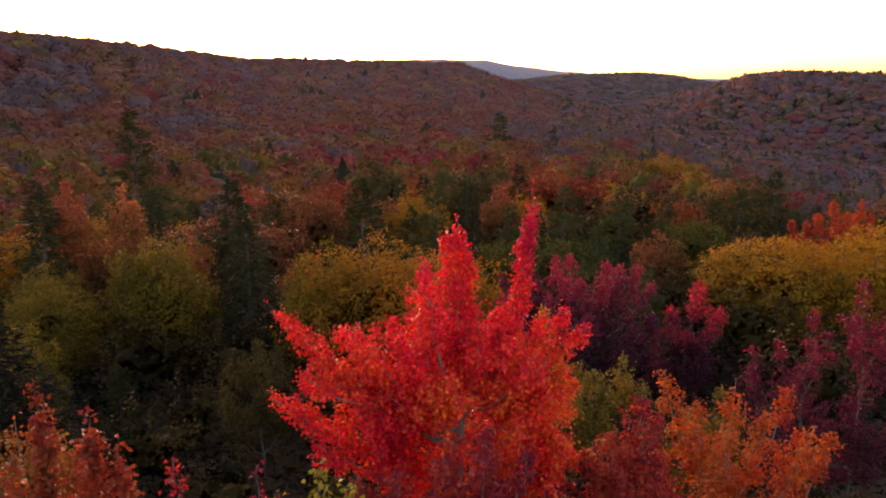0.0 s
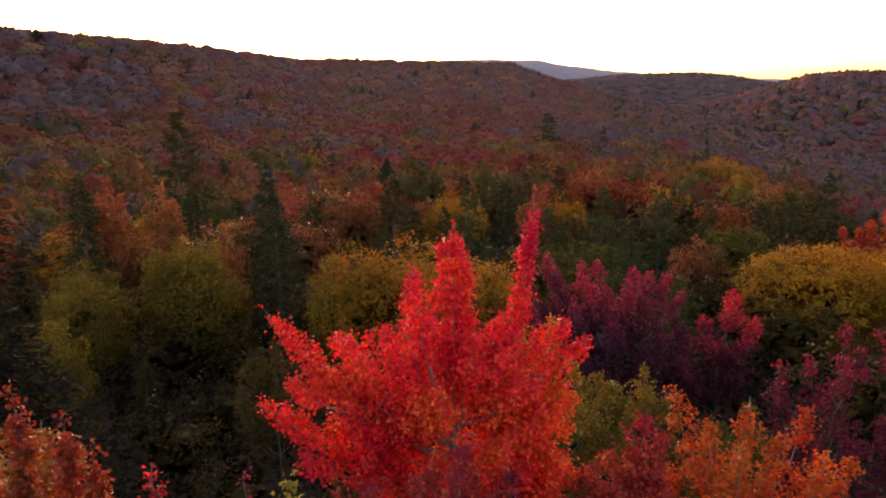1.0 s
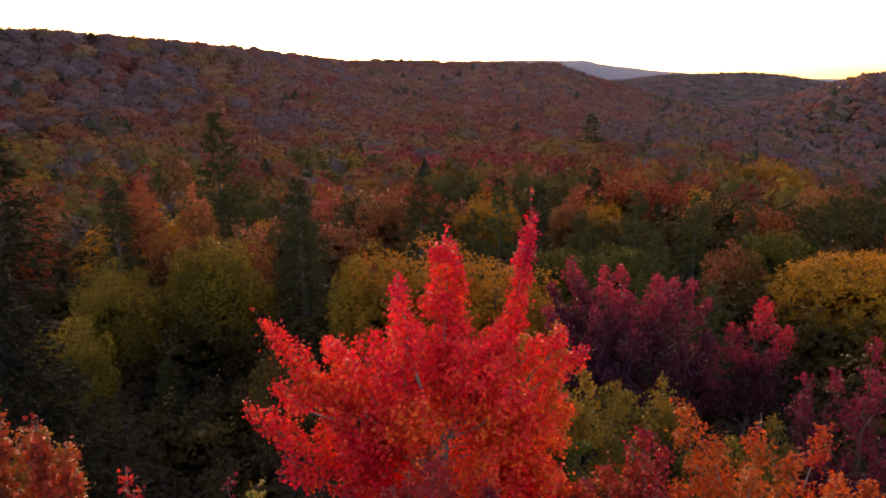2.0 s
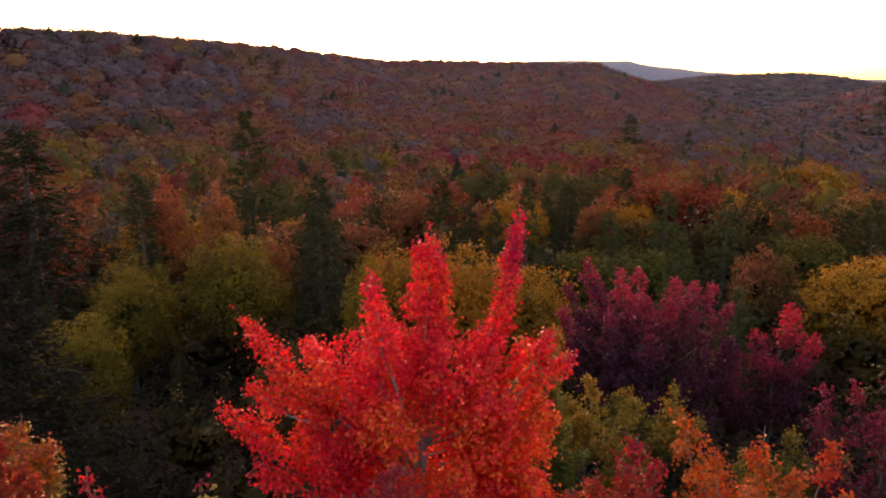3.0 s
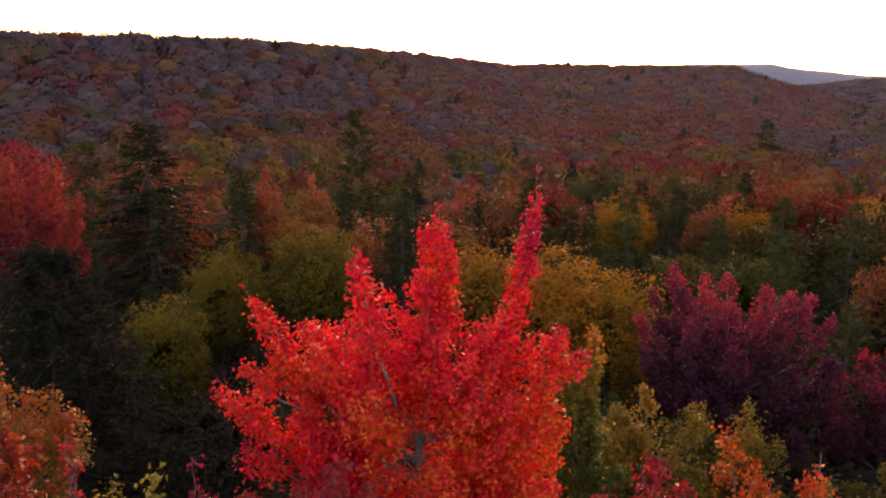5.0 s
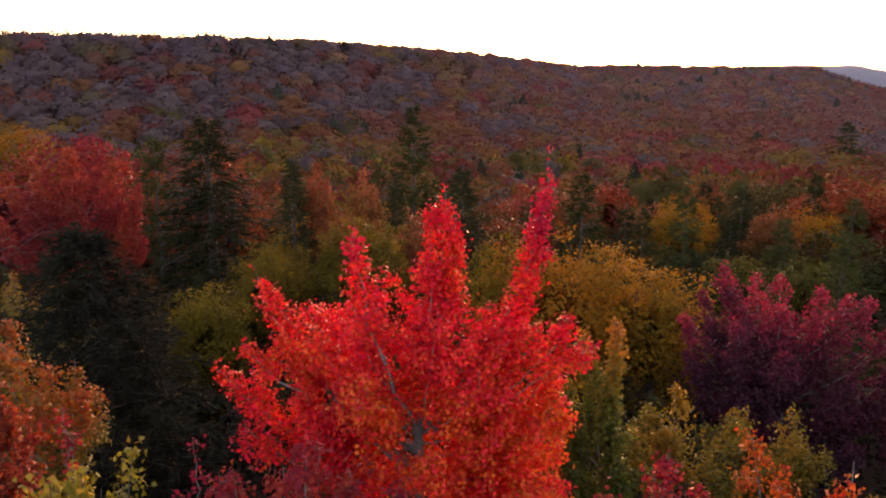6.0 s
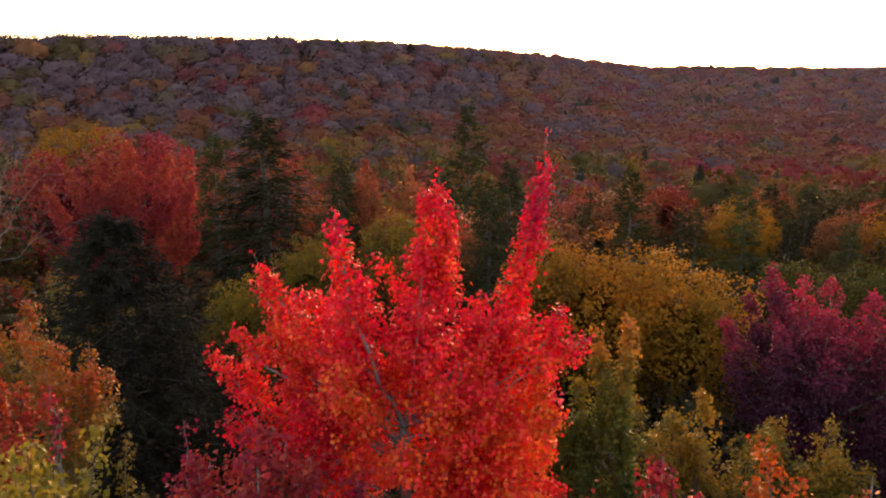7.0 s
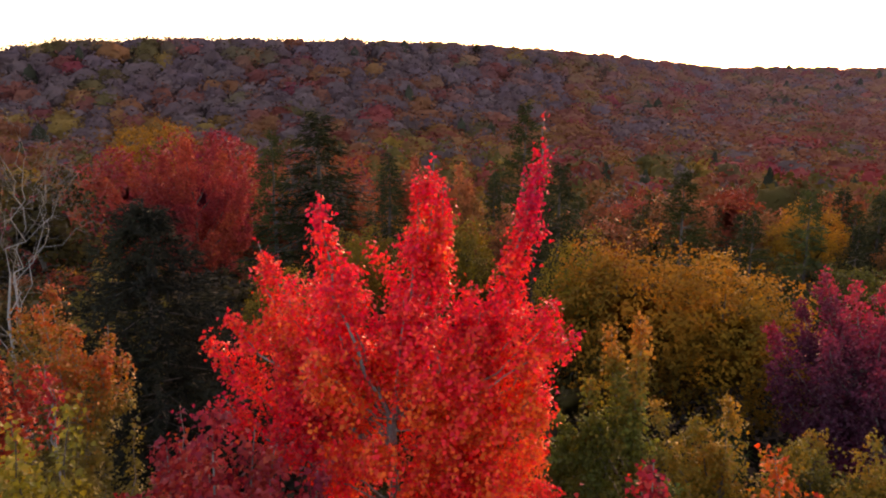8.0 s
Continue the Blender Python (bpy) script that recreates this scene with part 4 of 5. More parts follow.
    near_maple("red_maple", b, [(-4.1, 10.0, 9.76, 0.08), (-4.05, 10.05, 9.35, 0.09)], 8.4, "ruby", "slim red maple sapling in the shade", 57, leaf_size=0.07, template=LOBED, tuft=5, density=0.7, sides=1, start=0.5, trunk_r=0.035)
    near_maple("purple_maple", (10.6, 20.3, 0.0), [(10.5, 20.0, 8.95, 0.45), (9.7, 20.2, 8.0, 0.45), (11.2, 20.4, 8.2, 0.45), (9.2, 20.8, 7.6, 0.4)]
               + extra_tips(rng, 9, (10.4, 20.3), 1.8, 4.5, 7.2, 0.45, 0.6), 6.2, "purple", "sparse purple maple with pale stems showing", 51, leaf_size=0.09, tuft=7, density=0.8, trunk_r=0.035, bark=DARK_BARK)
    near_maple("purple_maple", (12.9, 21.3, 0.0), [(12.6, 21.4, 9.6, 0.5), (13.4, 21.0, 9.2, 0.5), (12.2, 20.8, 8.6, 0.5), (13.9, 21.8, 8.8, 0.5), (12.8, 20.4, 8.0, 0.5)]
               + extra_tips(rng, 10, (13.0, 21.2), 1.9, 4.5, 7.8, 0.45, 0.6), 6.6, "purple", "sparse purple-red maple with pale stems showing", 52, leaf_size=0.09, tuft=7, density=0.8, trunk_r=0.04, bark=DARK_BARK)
    near_maple("golden_maple", (-18.0, 18.4, 0.0), [(-18.3, 18.3, 8.2, 0.5), (-16.9, 18.0, 7.9, 0.5), (-19.2, 18.6, 7.6, 0.6), (-17.6, 19.2, 7.6, 0.6)]
               + extra_tips(rng, 14, (-18.2, 18.2), 2.4, 4.4, 7.2, 0.55, 0.75), 5.6, "amber", "sparse amber maple below a leafless tree", 53, leaf_size=0.09, tuft=7, density=0.8, trunk_r=0.04, bark=DARK_BARK)


near_maples()

# ---- the trees behind, one prototype a kind, each further tree a copy ----
KINDS = {}


def kind_of(key):
    """Builds the first tree of a kind, 10 m high for a true scale, and keeps it for the copies."""
    makers = {
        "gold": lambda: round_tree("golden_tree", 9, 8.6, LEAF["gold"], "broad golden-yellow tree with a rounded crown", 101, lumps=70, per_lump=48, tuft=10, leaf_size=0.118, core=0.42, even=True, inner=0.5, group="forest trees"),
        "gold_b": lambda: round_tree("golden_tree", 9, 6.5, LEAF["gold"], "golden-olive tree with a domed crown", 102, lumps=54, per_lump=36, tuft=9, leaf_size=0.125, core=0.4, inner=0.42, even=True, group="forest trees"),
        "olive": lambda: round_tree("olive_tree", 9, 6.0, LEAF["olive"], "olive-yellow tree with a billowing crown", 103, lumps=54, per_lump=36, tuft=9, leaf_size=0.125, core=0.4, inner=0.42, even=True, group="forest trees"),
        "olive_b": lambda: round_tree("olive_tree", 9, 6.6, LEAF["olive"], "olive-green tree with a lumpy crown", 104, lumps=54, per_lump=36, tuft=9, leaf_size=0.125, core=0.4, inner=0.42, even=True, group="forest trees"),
        "green": lambda: round_tree("green_tree", 9, 5.6, LEAF["green"], "green broadleaf tree still in summer colour", 105, lumps=30, per_lump=26, group="forest trees"),
        "russet": lambda: round_tree("russet_tree", 9, 5.2, LEAF["russet"], "russet-orange tree with an uneven top", 106, lumps=56, per_lump=18, tuft=7, leaf_size=0.17, flame=0.5, core=0.36, inner=0.38, group="forest trees"),
        "rust": lambda: round_tree("rust_red_tree", 9, 6.4, LEAF["rust"], "rust-red tree with a rounded crown", 107, lumps=50, per_lump=16, core=0.5, group="forest trees"),
        "spruce": lambda: conifer("spruce", 10, 4.2, LEAF["spruce"], "dark pointed spruce with drooping boughs", 109, levels=22, whorl=7, sprays=17, spray=0.5, rag=0.45, group="conifers"),
        "spruce_b": lambda: conifer("spruce", 10, 3.4, LEAF["spruce"], "dark narrow spruce with short drooping boughs", 110, levels=26, whorl=6, sprays=16, spray=0.45, rag=0.4, group="conifers"),
        "pine": lambda: conifer("pine", 10, 5.6, LEAF["pine"], "green white pine with layered boughs", 111, levels=15, whorl=6, sprays=28, droop=0.05, lift=0.22, rag=0.4, spray=0.5, bare=0.2, group="conifers"),
        "pine_b": lambda: conifer("pine", 10, 5.0, LEAF["pine"], "dark pine with a ragged outline", 112, levels=17, whorl=6, sprays=21, droop=0.1, lift=0.1, rag=0.45, spray=0.5, bare=0.15, group="conifers"),
        "bare": lambda: round_tree("leafless_tree", 9, 5.4, LEAF["twig"], "grey leafless tree with fine twigs", 113, lumps=26, per_lump=22, leaf_size=0.22, tuft=3, group="forest trees", flame=0.6, limbs=3, hollow=True),
        "hill_spruce": lambda: conifer("spruce", 10, 4.0, LEAF["spruce"], "dark spruce at the foot of the hill", 137, levels=18, whorl=6, sprays=10, spray=0.75, rag=0.45, group="conifers"),
        "hill_pine": lambda: conifer("pine", 10, 5.4, LEAF["pine"], "ragged pine at the foot of the hill", 138, levels=14, whorl=6, sprays=14, spray=0.75, droop=0.1, lift=0.12, rag=0.45, bare=0.15, group="conifers"),
        "hill_rust": lambda: round_tree("rust_red_tree", 9, 6.8, LEAF["rust"], "rust-red tree at the foot of the hill", 131, lumps=30, per_lump=17, tuft=4, leaf_size=0.3, limbs=3, core=0.42, group="forest trees"),
        "hill_red": lambda: round_tree("red_maple", 9, 6.8, LEAF["red"], "red maple at the foot of the hill", 132, lumps=40, per_lump=24, tuft=6, leaf_size=0.19, limbs=3, core=0.42, group="forest trees"),
        "hill_russet": lambda: round_tree("russet_tree", 9, 6.2, LEAF["russet"], "russet tree at the foot of the hill", 133, lumps=30, per_lump=17, tuft=4, leaf_size=0.3, limbs=3, core=0.42, group="forest trees"),
        "hill_gold": lambda: round_tree("golden_tree", 9, 6.6, LEAF["gold"], "golden tree at the foot of the hill", 134, lumps=30, per_lump=17, tuft=4, leaf_size=0.3, limbs=3, core=0.42, group="forest trees"),
        "hill_olive": lambda: round_tree("olive_tree", 9, 6.6, LEAF["dark_olive"], "dark olive tree at the foot of the hill", 135, lumps=30, per_lump=17, tuft=4, leaf_size=0.3, limbs=3, core=0.42, group="forest trees"),
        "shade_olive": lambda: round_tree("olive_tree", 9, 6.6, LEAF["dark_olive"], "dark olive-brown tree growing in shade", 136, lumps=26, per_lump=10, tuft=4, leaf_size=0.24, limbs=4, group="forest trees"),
    }
    if key not in KINDS:
        KINDS[key] = [makers[key](), False]
    return KINDS[key]


def stand(key, x, y, top, wide=1.0, turn=None, z=None):
    """A tree of a kind whose top is at height top and whose foot is on the ground."""
    entry = kind_of(key)
    nominal = 10.0 if "spruce" in key or "pine" in key else 9.0
    foot = float(ground_z(x, y)) if z is None else z
    k = (top - foot) / nominal
    turn = (x * 37 + y * 61) % 360 if turn is None else turn
    m = pose(x, y, foot, 0, 0, turn) @ Matrix.Diagonal((k * wide, k * wide, k, 1))
    if entry[1]:
        sx, sy, sz = entry[0].scale
        return copy_thing(entry[0], m @ Matrix.Diagonal((1 / sx, 1 / sy, 1 / sz, 1)))
    entry[0].matrix_basis = m
    entry[1] = True
    return entry[0]


NAMED = [
    ("gold", 18.0, 39.5, 6.7, 1.5), ("gold_b", 21.4, 36.2, 8.2, 1.0), ("olive", -14.3, 33.6, 8.4, 1.0), ("olive_b", -18.4, 31.2, 6.5, 0.95), ("olive", -16.2, 24.8, 6.8, 0.85),
    ("olive_b", -6.1, 31.6, 8.0, 0.68), ("gold_b", -3.4, 31.2, 8.7, 1.1), ("gold_b", -0.3, 32.2, 7.9, 1.15), ("olive", -20.4, 34.6, 6.6, 0.9),
    ("spruce", -13.7, 44.0, 9.6, 1.4), ("spruce_b", -10.4, 35.4, 9.3, 1.4), ("spruce_b", -23.1, 39.3, 10.0, 1.3), ("spruce", -37.2, 46.6, 12.1, 1.95), ("pine", -5.4, 41.5, 9.8, 1.15),
    ("pine_b", -2.7, 44.5, 7.8, 1.0), ("pine", -29.9, 66.9, 12.4, 1.0), ("spruce_b", -19.4, 45.6, 8.5, 1.1), ("pine_b", -45.9, 49.0, 10.3, 1.0),
    ("pine_b", 7.9, 51.7, 8.1, 1.3), ("pine_b", 11.5, 49.8, 8.2, 1.2), ("pine", 6.8, 33.4, 8.7, 0.95), ("spruce", 5.9, 68.0, 7.7, 1.2), ("pine_b", 33.0, 75.5, 6.5, 1.2), ("pine", 23.5, 60.0, 6.7, 1.2),
    ("pine_b", 9.6, 34.6, 6.3, 1.1), ("pine_b", 4.6, 46.0, 6.8, 1.1), ("spruce", 1.4, 50.0, 6.6, 1.2), ("pine_b", 15.5, 53.0, 7.0, 1.2),
    ("russet", -11.9, 61.0, 6.0, 1.2), ("gold_b", -3.2, 61.3, 6.3, 1.0), ("russet", 3.4, 59.3, 6.1, 1.0), ("gold_b", 6.0, 61.5, 6.0, 0.9),
    ("green", 15.2, 45.4, 7.1, 1.0), ("russet", 12.4, 43.2, 6.3, 0.9), ("green", 2.8, 41.0, 6.6, 1.0), ("green", 6.3, 42.5, 6.4, 1.0), ("rust", 21.5, 52.0, 4.6, 0.8), ("hill_olive", 33.0, 50.0, 3.6, 0.7),
    ("hill_red", -60.6, 52.2, 9.9, 0.95), ("hill_red", -60.5, 43.5, 8.6, 1.0), ("hill_olive", -58.0, 33.5, 8.0, 1.1), ("rust", -50.0, 60.0, 8.5, 1.1),
    ("hill_gold", 58.0, 203.0, -4.4, 1.3), ("hill_gold", 63.5, 206.0, -5.4, 1.2), ("hill_gold", 53.5, 207.0, -6.0, 1.1), ("gold_b", -95.0, 67.5, 9.4, 1.3), ("hill_pine", 13.4, 243.0, 4.6, 1.75), ("hill_pine", 31.0, 240.0, 0.5, 0.8), ("hill_olive", -188.6, 286.4, 36.6, 0.7), ("bare", -40.5, 48.5, 8.6, 0.8), ("russet", -15.5, 40.5, 6.4, 0.9), ("rust", -8.5, 41.5, 5.6, 0.9),
]


def named_trees():
    for row in NAMED:
        stand(*row)
    conifer_near = conifer("fir", 10.7, 8.0, LEAF["fir"], "dense dark green fir close to the clearing", 120, levels=34, whorl=8, sprays=56, droop=0.12, lift=0.06, rag=0.35, spray=0.46, taper=0.62, bare=0.12, group="conifers")
    conifer_near.location = (-12.1, 16.4, 0)
    bare_tree("leafless_tree", (-17.2, 14.4, 0), 16.4, "pale leafless tree with forked grey limbs", 121, lean=(0.4, 0.2))
    bare_tree("leafless_tree", (-18.6, 15.4, 0), 15.6, "pale leafless tree with forked grey limbs", 122, lean=(-0.2, 0.1))


named_trees()


def open_spot(x, y, taken, gap):
    return all((x - a) ** 2 + (y - b) ** 2 > (gap + c) ** 2 for a, b, c in taken)


def forest_fill():
    """The unnamed trees of the valley floor, some 130, and those of the foot of the hill."""
    rng = random.Random(7)
    taken = [(r[1], r[2], 1.6) for r in NAMED] + [(-33.8, 32.6, 3), (-22.2, 40.9, 2), (-19.4, 42, 2), (29, 54, 2.5), (0.5, 13, 5.5), (6.3, 15, 4), (-7.5, 12, 4), (6, 28, 3.5), (10.4, 30.4, 2), (10.6, 20.3, 1.2), (13, 21.3, 1.2), (-12, 16.4, 3), (-16, 16, 4), (-18, 18.4, 3), (0.5, 9, 3)]
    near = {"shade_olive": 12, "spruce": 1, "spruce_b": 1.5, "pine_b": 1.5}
    hill = {"hill_olive": 5, "hill_gold": 2.5, "hill_russet": 3.5, "hill_rust": 2.5, "hill_red": 1, "bare": 0.6, "hill_spruce": 1.5, "hill_pine": 2}
    moist = {"hill_olive": 6, "hill_gold": 1.2, "hill_russet": 0.6, "hill_rust": 0.4, "hill_spruce": 2, "hill_pine": 5}
    count = 0
    for _ in range(6000):
        az, r = rng.uniform(-34, 70), math.sqrt(rng.uniform(12 ** 2, 95 ** 2))
        x, y = -math.sin(radians(az)) * r, math.cos(radians(az)) * r
        pick = near if r < 48 else hill if az > 8 else moist
        key = rng.choices(list(pick), list(pick.values()))[0]
        if not open_spot(x, y, taken, 1.2 if r < 48 else 2.4):
            continue
        rise = rng.uniform(3.6, 5.2) if r < 32 else rng.uniform(4.6, 6.2) if r < 52 else rng.uniform(6.0, 8.5)
        if 38 < r < 80 and az > 32:
            rise *= 0.55
        stand(key, x, y, float(ground_z(x, y)) + rise, rng.uniform(1.0, 1.35), rng.uniform(0, 360))
        taken.append((x, y, 1.5))
        count += 1
        if count >= 230:
            break


forest_fill()

# ---- the woods on the hills ----
# stands of one colour: azimuth, distance, half-widths of both, kind
STANDS = [
    (49.0, 305, 23.0, 82, "bare"),
    (6.0, 182, 5.0, 22, "crimson"), (1.5, 176, 2.5, 14, "crimson"), (11.0, 190, 2.5, 16, "crimson"), (4.0, 215, 4.0, 14, "rust"), (6.8, 236, 2.2, 16, "olive"),
    (-1.0, 220, 3.0, 20, "gold"), (-16.4, 210, 2.4, 10, "gold"), (-11.0, 245, 2.5, 18, "gold"), (-10.5, 306, 2.0, 16, "olive"), (-7.0, 165, 1.6, 12, "olive"), (-6.0, 300, 5.0, 40, "bare"),
    (-1.7, 381, 3.0, 30, "rust"), (3.0, 300, 5.0, 40, "rust"), (33.5, 205, 4.5, 10, "gold"), (38.5, 214, 2.5, 8, "gold"), (30.0, 190, 3.0, 14, "olive"), (45.0, 212, 4.0, 12, "olive"),
    (57.3, 237, 3.2, 9, "gold"), (52.9, 244, 1.4, 8, "gold"), (62.7, 251, 2.2, 8, "gold"), (49.1, 239, 2.4, 9, "orange"), (50.5, 300, 1.3, 9, "orange"), (61.1, 277, 1.5, 10, "olive"), (45.4, 293, 1.6, 10, "orange"), (52.0, 274, 1.3, 8, "orange"), (56.0, 302, 9.0, 5, "olive"), (41.3, 246, 1.9, 9, "crimson"), (37.0, 260, 1.6, 9, "orange"), (39.5, 262, 1.4, 8, "orange"), (31.0, 317, 2.0, 14, "rust"),
    (22.5, 225, 4.0, 26, "rust"), (26.0, 250, 3.0, 20, "orange"), (34.0, 172, 4.0, 14, "bare"), (20.0, 260, 3.0, 24, "bare"),
]


def woods(name, label, seed, rings, az_range, spacing, count, size, tall, weights, far=True, palettes=None, core_size=1.0, fade=(0, 0), wide=(1.3, 1.9), shrink=0.88, sink=0.0, fuzz=1.24, shaggy=False):
    rng = np.random.default_rng(seed)
    a0, a1 = np.radians(az_range)
    r0, r1 = rings
    total = int((a1 - a0) / 2 * (r1 * r1 - r0 * r0) / spacing ** 2)
    g = max(1, int(math.sqrt(total)))
    gi, gj = np.meshgrid(np.arange(g), np.arange(g))
    u = (gi.ravel() + rng.uniform(0, 1, g * g)) / g
    q = (gj.ravel() + rng.uniform(0, 1, g * g)) / g
    az, r = a0 + (a1 - a0) * u, np.sqrt(r0 * r0 + (r1 * r1 - r0 * r0) * q)
    x, y = -np.sin(az) * r, np.cos(az) * r
    keep = (r < r1) if not far else r < np.maximum(near_crest(np.degrees(az)), np.where(az < radians(-9), right_crest(np.degrees(az)), 0)) + 45
    keep &= (r - r0 >= fade[0] * rng.uniform(0, 1, len(r))) & (r1 - r >= fade[1] * rng.uniform(0, 1, len(r)))
    x, y, r, az = x[keep], y[keep], r[keep], np.degrees(az[keep])
    n = len(x)
    palettes = palettes or WOODS
    keys = list(palettes[0])
    chance = np.tile(np.array([weights[k] for k in keys], float), (n, 1))
    if far:
        lean_to = np.array([1.0, 0.7, 0.5, -0.5, -1.0, 0.5, -1.4])
        group_noise = np.array([noise.noise((a / 45, b / 45, 3.0)) for a, b in zip(x, y)])
        chance *= np.exp(1.6 * group_noise[:, None] * lean_to[None])
        for s_az, s_r, w_az, w_r, key in STANDS:
            inside = ((az - s_az) / w_az) ** 2 + ((r - s_r) / w_r) ** 2 < 1
            chance[inside, keys.index(key)] += 2.2 * chance[inside].sum(1)
    chance /= chance.sum(1, keepdims=True)
    kind = np.minimum((rng.uniform(0, 1, (n, 1)) > np.cumsum(chance, 1)).sum(1), len(keys) - 1)
    conical = (kind == keys.index("spruce")) if "spruce" in keys else np.zeros(n, bool)
    height = rng.uniform(*tall, n) * np.where(conical, 1.12, 1.0)
    width = spacing * rng.uniform(*wide, n) * np.where(conical, 0.62, 1.0)
    z = ground_z(x, y) - np.where(conical, 0.0, (0.3 if far else sink) * height)
    height = np.where(conical, height, height * (1.3 if far else 1 + sink))
    shapes = [crown_template(rng, 16, count // 16, size / spacing / 1.2, False, core_size, shrink, fuzz, shaggy) for _ in range(5)]
    cones = [crown_template(rng, 16, count // 20, size / spacing, True, core_size) for _ in range(2)]
    V, F, S, T, base = [], [], [], [], 0
    for i in range(n):
        v, f, soft = cones[i % 2] if conical[i] else shapes[i % 5]
        w = rng.uniform(0, 2 * math.pi)
        turn = np.array([[math.cos(w), math.sin(w), 0], [-math.sin(w), math.cos(w), 0], [0, 0, 1]])
        V.append((v @ turn) * [width[i], width[i], height[i]] + [x[i], y[i], z[i]])
        F.append(f + base)
        S.append(soft @ turn)
        T.append(np.full(len(f), i))
        base += len(v)
    v, f, tree, soft = np.concatenate(V), np.concatenate(F), np.concatenate(T), np.concatenate(S)
    me = tri_mesh(name, v, f)
    me.polygons.foreach_set("use_smooth", np.ones(len(me.polygons), bool))
    me.normals_split_custom_set_from_vertices(soft.tolist())
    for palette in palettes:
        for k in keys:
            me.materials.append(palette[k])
    # palette level by distance: the further off, the more haze in the colour
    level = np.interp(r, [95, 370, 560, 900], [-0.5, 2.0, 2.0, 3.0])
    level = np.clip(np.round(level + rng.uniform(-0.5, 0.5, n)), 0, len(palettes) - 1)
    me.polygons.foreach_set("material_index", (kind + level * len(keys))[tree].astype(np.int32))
    tone = me.attributes.new("tree_tone", "FLOAT", "FACE")
    tone.data.foreach_set("value", rng.uniform(0, 1, n)[tree].astype(np.float32))
    tagged(new(name, me), label, "woods", kind="stuff")


HILL = {"rust": 6.5, "crimson": 1.0, "orange": 4.0, "gold": 0.5, "olive": 1.2, "bare": 3.6, "spruce": 0.2}
VALLEY = {"rust": 4, "crimson": 0.7, "orange": 2.2, "gold": 1.0, "olive": 4.5, "bare": 4, "spruce": 1.2}
FAR_SLOPE = {"rust": 3.5, "crimson": 0.4, "orange": 1.2, "gold": 0.4, "olive": 2.5, "bare": 7, "spruce": 2.0}
FOOT_SHARE = {"rust": 3, "crimson": 1.2, "orange": 3, "gold": 1.5, "olive": 5, "bare": 1.6, "spruce": 0.35}
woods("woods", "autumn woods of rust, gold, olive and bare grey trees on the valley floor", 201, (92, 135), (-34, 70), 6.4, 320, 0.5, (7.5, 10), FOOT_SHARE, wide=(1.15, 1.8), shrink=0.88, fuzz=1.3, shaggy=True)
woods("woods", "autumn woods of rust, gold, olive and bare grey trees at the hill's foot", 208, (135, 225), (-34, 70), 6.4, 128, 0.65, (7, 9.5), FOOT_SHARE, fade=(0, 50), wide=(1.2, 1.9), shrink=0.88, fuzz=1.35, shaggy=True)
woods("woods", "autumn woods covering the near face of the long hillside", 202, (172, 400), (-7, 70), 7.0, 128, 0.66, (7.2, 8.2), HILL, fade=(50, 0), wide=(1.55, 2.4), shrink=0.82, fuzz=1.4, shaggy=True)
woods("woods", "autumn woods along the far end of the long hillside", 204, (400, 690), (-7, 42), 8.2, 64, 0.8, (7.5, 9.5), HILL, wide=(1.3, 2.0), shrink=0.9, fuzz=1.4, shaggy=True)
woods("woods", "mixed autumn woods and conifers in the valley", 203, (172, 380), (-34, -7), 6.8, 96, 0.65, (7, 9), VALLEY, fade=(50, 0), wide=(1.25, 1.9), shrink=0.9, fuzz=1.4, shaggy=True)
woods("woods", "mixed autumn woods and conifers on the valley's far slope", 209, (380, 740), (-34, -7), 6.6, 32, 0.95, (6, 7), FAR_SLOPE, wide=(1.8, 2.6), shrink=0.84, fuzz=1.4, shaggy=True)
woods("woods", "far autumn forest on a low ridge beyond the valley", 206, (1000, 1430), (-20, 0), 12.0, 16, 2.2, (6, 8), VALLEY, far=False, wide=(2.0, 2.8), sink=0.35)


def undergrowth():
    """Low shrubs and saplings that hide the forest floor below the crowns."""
    # shrub colours here already hold the gloom below the trees
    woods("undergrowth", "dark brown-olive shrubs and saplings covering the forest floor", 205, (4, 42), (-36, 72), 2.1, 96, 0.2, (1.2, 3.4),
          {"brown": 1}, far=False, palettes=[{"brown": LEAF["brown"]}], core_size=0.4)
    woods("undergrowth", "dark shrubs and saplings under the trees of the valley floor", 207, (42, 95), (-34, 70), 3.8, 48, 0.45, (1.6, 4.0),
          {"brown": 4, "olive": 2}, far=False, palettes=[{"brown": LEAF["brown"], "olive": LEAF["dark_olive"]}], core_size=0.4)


undergrowth()


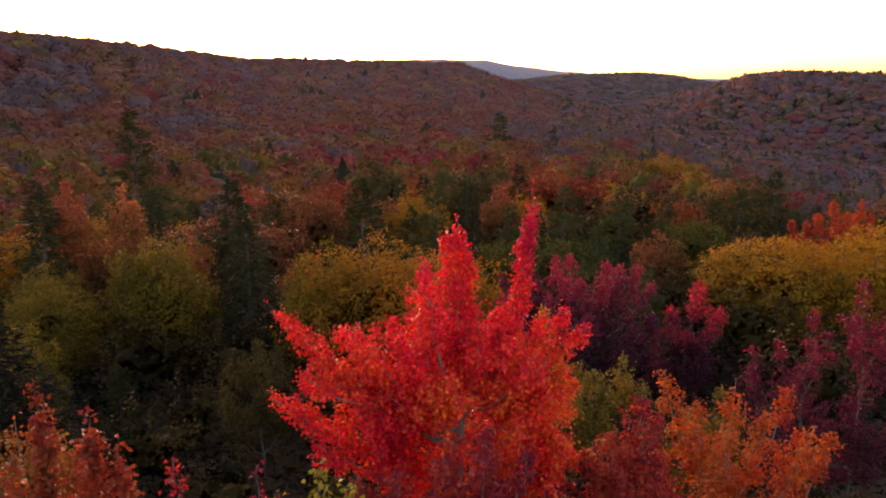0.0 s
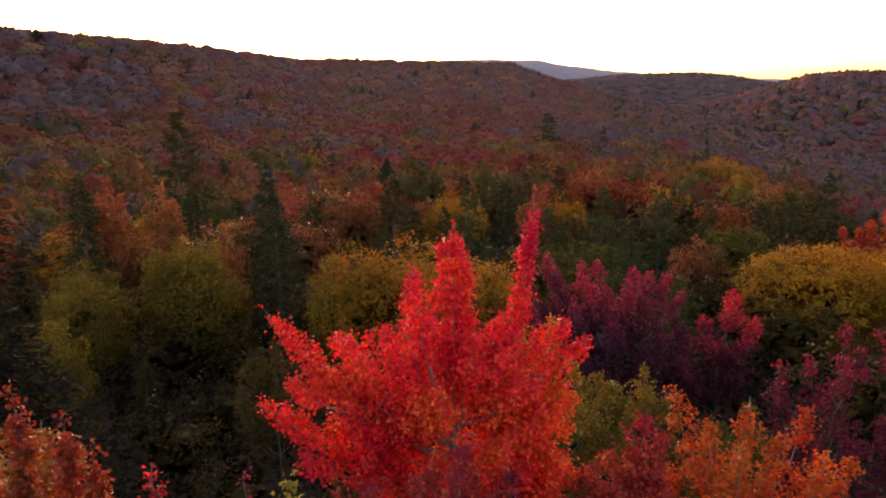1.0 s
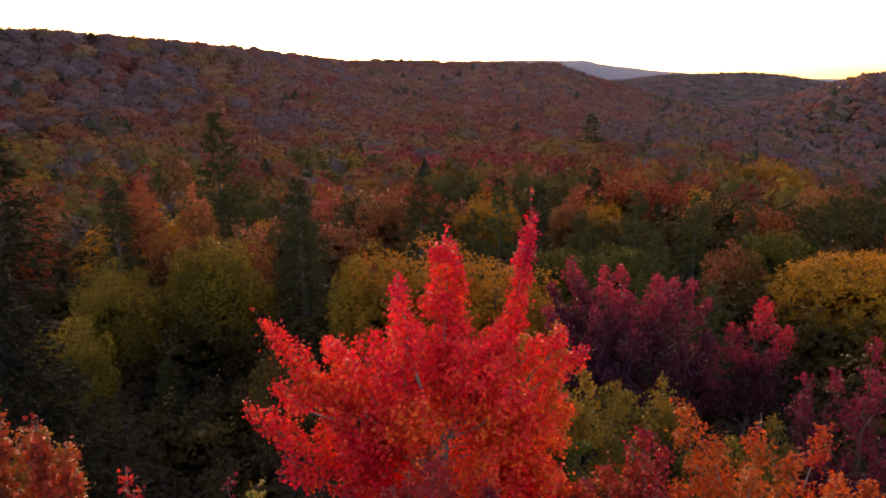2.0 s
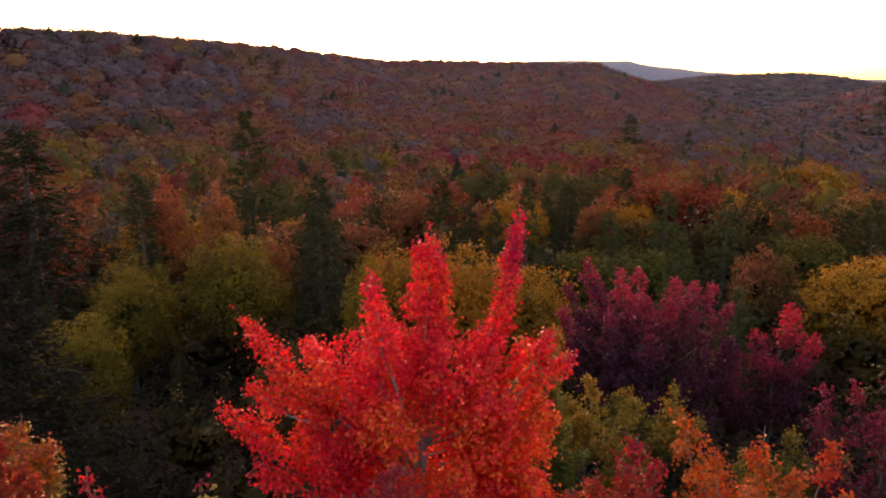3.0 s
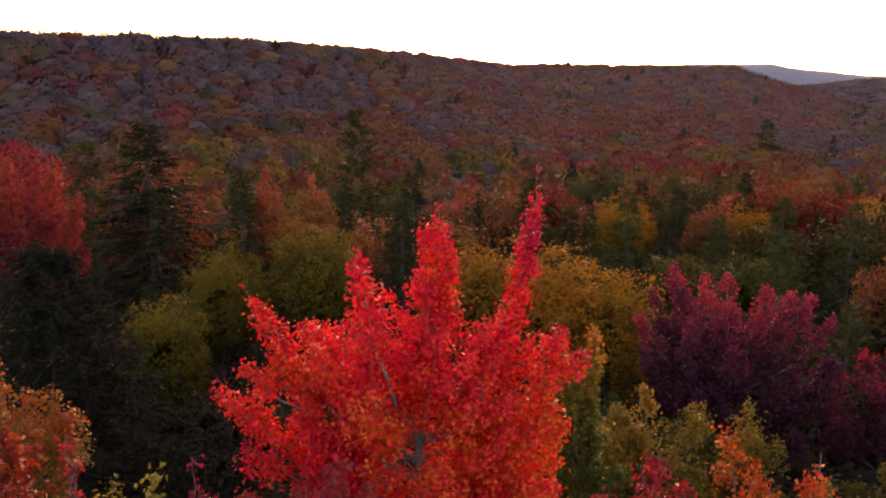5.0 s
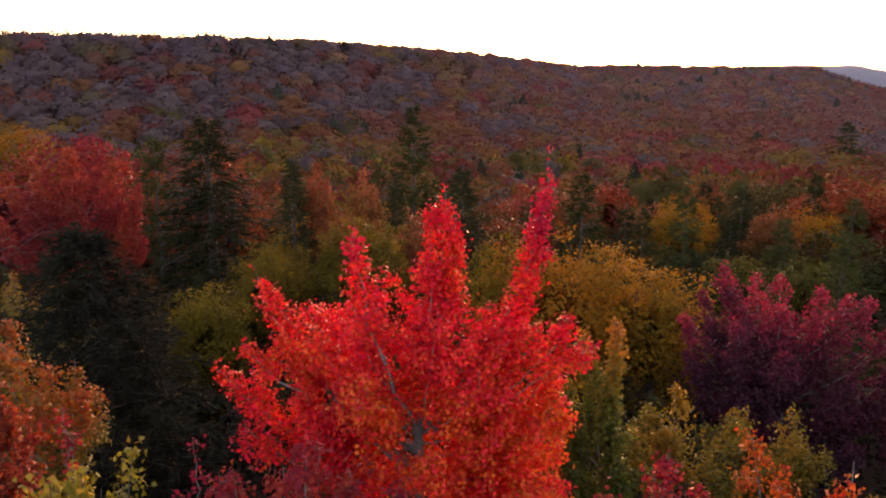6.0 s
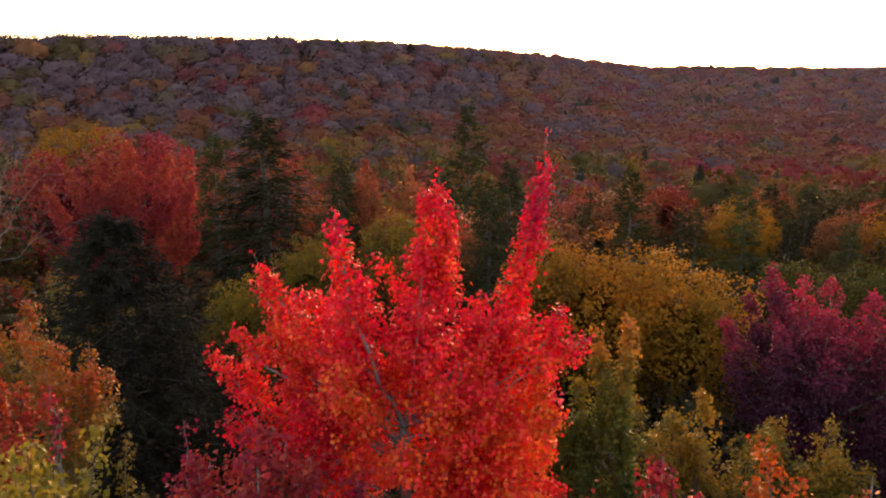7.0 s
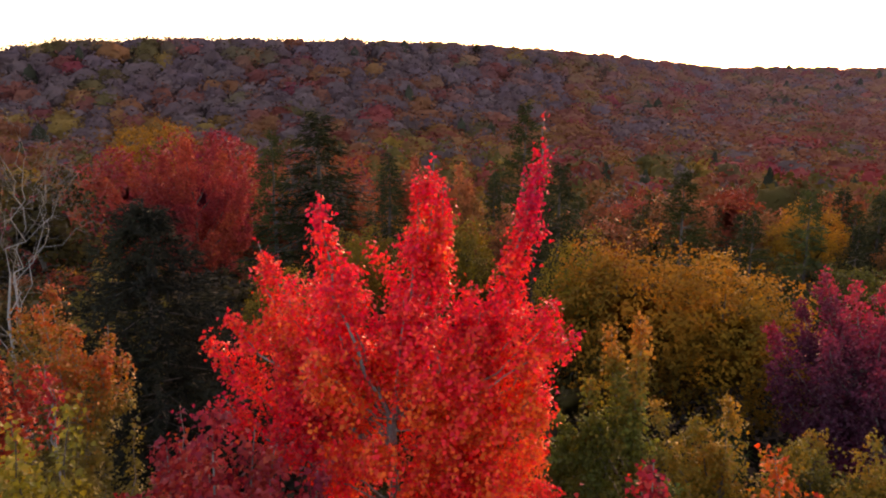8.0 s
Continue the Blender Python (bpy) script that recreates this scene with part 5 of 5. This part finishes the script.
# ---- pale dead trees in the wet valley floor ----
def dead_tree(height, seed):
    rng = np.random.default_rng(seed)
    root = new("dead_tree")
    tagged(root, "pale grey dead tree standing in the valley floor", "dead tree", "dead trees of the valley")
    pts = bent((0, 0, -0.5), (rng.uniform(-0.3, 0.3), rng.uniform(-0.3, 0.3), height), 0, rng, 6, 0.1)
    v, t = tube(pts, np.linspace(0.22, 0.05, 6), 6)
    part("trunk", tri_mesh("trunk", v, t), GREY_WOOD, root, smooth=True)
    for k in range(5):
        a = pts[2 + k % 4]
        w = rng.uniform(0, 2 * math.pi)
        b = a + np.array([math.cos(w), math.sin(w), rng.uniform(0.2, 0.9)]) * rng.uniform(0.8, 2.0)
        v, t = tube(bent(a, b, 0.1, rng, 4, 0.05), np.linspace(0.07, 0.02, 4), 4)
        part("branch", tri_mesh("branch", v, t), GREY_WOOD, root)
    return root


def dead_trees():
    rng = random.Random(17)
    first = dead_tree(7.5, 301)
    for i in range(56):
        az, r = rng.uniform(-33, -22), rng.uniform(310, 430)
        x, y = -math.sin(radians(az)) * r, math.cos(radians(az)) * r
        k = rng.uniform(0.7, 1.35)
        m = pose(x, y, float(ground_z(x, y)), 0, 0, rng.uniform(0, 360)) @ Matrix.Diagonal((k, k, k, 1))
        if i == 0:
            first.matrix_basis = m
        else:
            copy_thing(first, m)


dead_trees()


# ---- single leaves on the scarlet maple's outermost twigs ----
def single_leaves(count=250):
    rng = np.random.default_rng(77)
    shape, faces = LOBED
    leaf_mesh = tri_mesh("leaf", shape * 0.068, faces)
    leaf_mesh.materials.append(LEAF["scarlet_single"])

    def leaf(x, y, z):
        ob = new("leaf", leaf_mesh)
        ob.parent = maple
        ob.matrix_basis = pose(x, y, z, rng.uniform(40, 140), rng.uniform(-50, 50), rng.uniform(0, 360))

    order = np.argsort(-(maple_twigs[:, 2] - 0.6 * maple_twigs[:, 1]) + rng.normal(size=len(maple_twigs)) * 0.8)[:count]
    for i in order:
        leaf(*(maple_twigs[i] + maple_outs[i] * 0.06))
    # thin leaders that stand clear of the crown, with a few leaves each and a tuft at the end
    at = np.array(maple.location)
    for low, high, leaves in (((1.8, 14.46, 12.6), (1.78, 14.5, 13.46), 16), ((0.25, 13.9, 12.5), (0.27, 13.93, 12.84), 9), ((-3.2, 13.5, 10.8), (-3.47, 13.56, 11.16), 7), ((-0.29, 12.12, 12.2), (-0.31, 12.16, 12.42), 6)):
        low, high = np.array(low) - at, np.array(high) - at
        stem = bent(low, high, 0, rng, 5, 0.012)
        v, t = tube(stem, np.linspace(0.009, 0.003, 5), 4)
        part("twig", tri_mesh("twig", v, t), BARK, maple)
        for k in range(leaves):
            f = 1 - rng.uniform(0, 0.1) if k < leaves * 0.3 else rng.uniform(0.1, 0.85)
            p = low + (high - low) * f + rng.normal(size=3) * 0.03
            leaf(*p)


single_leaves()
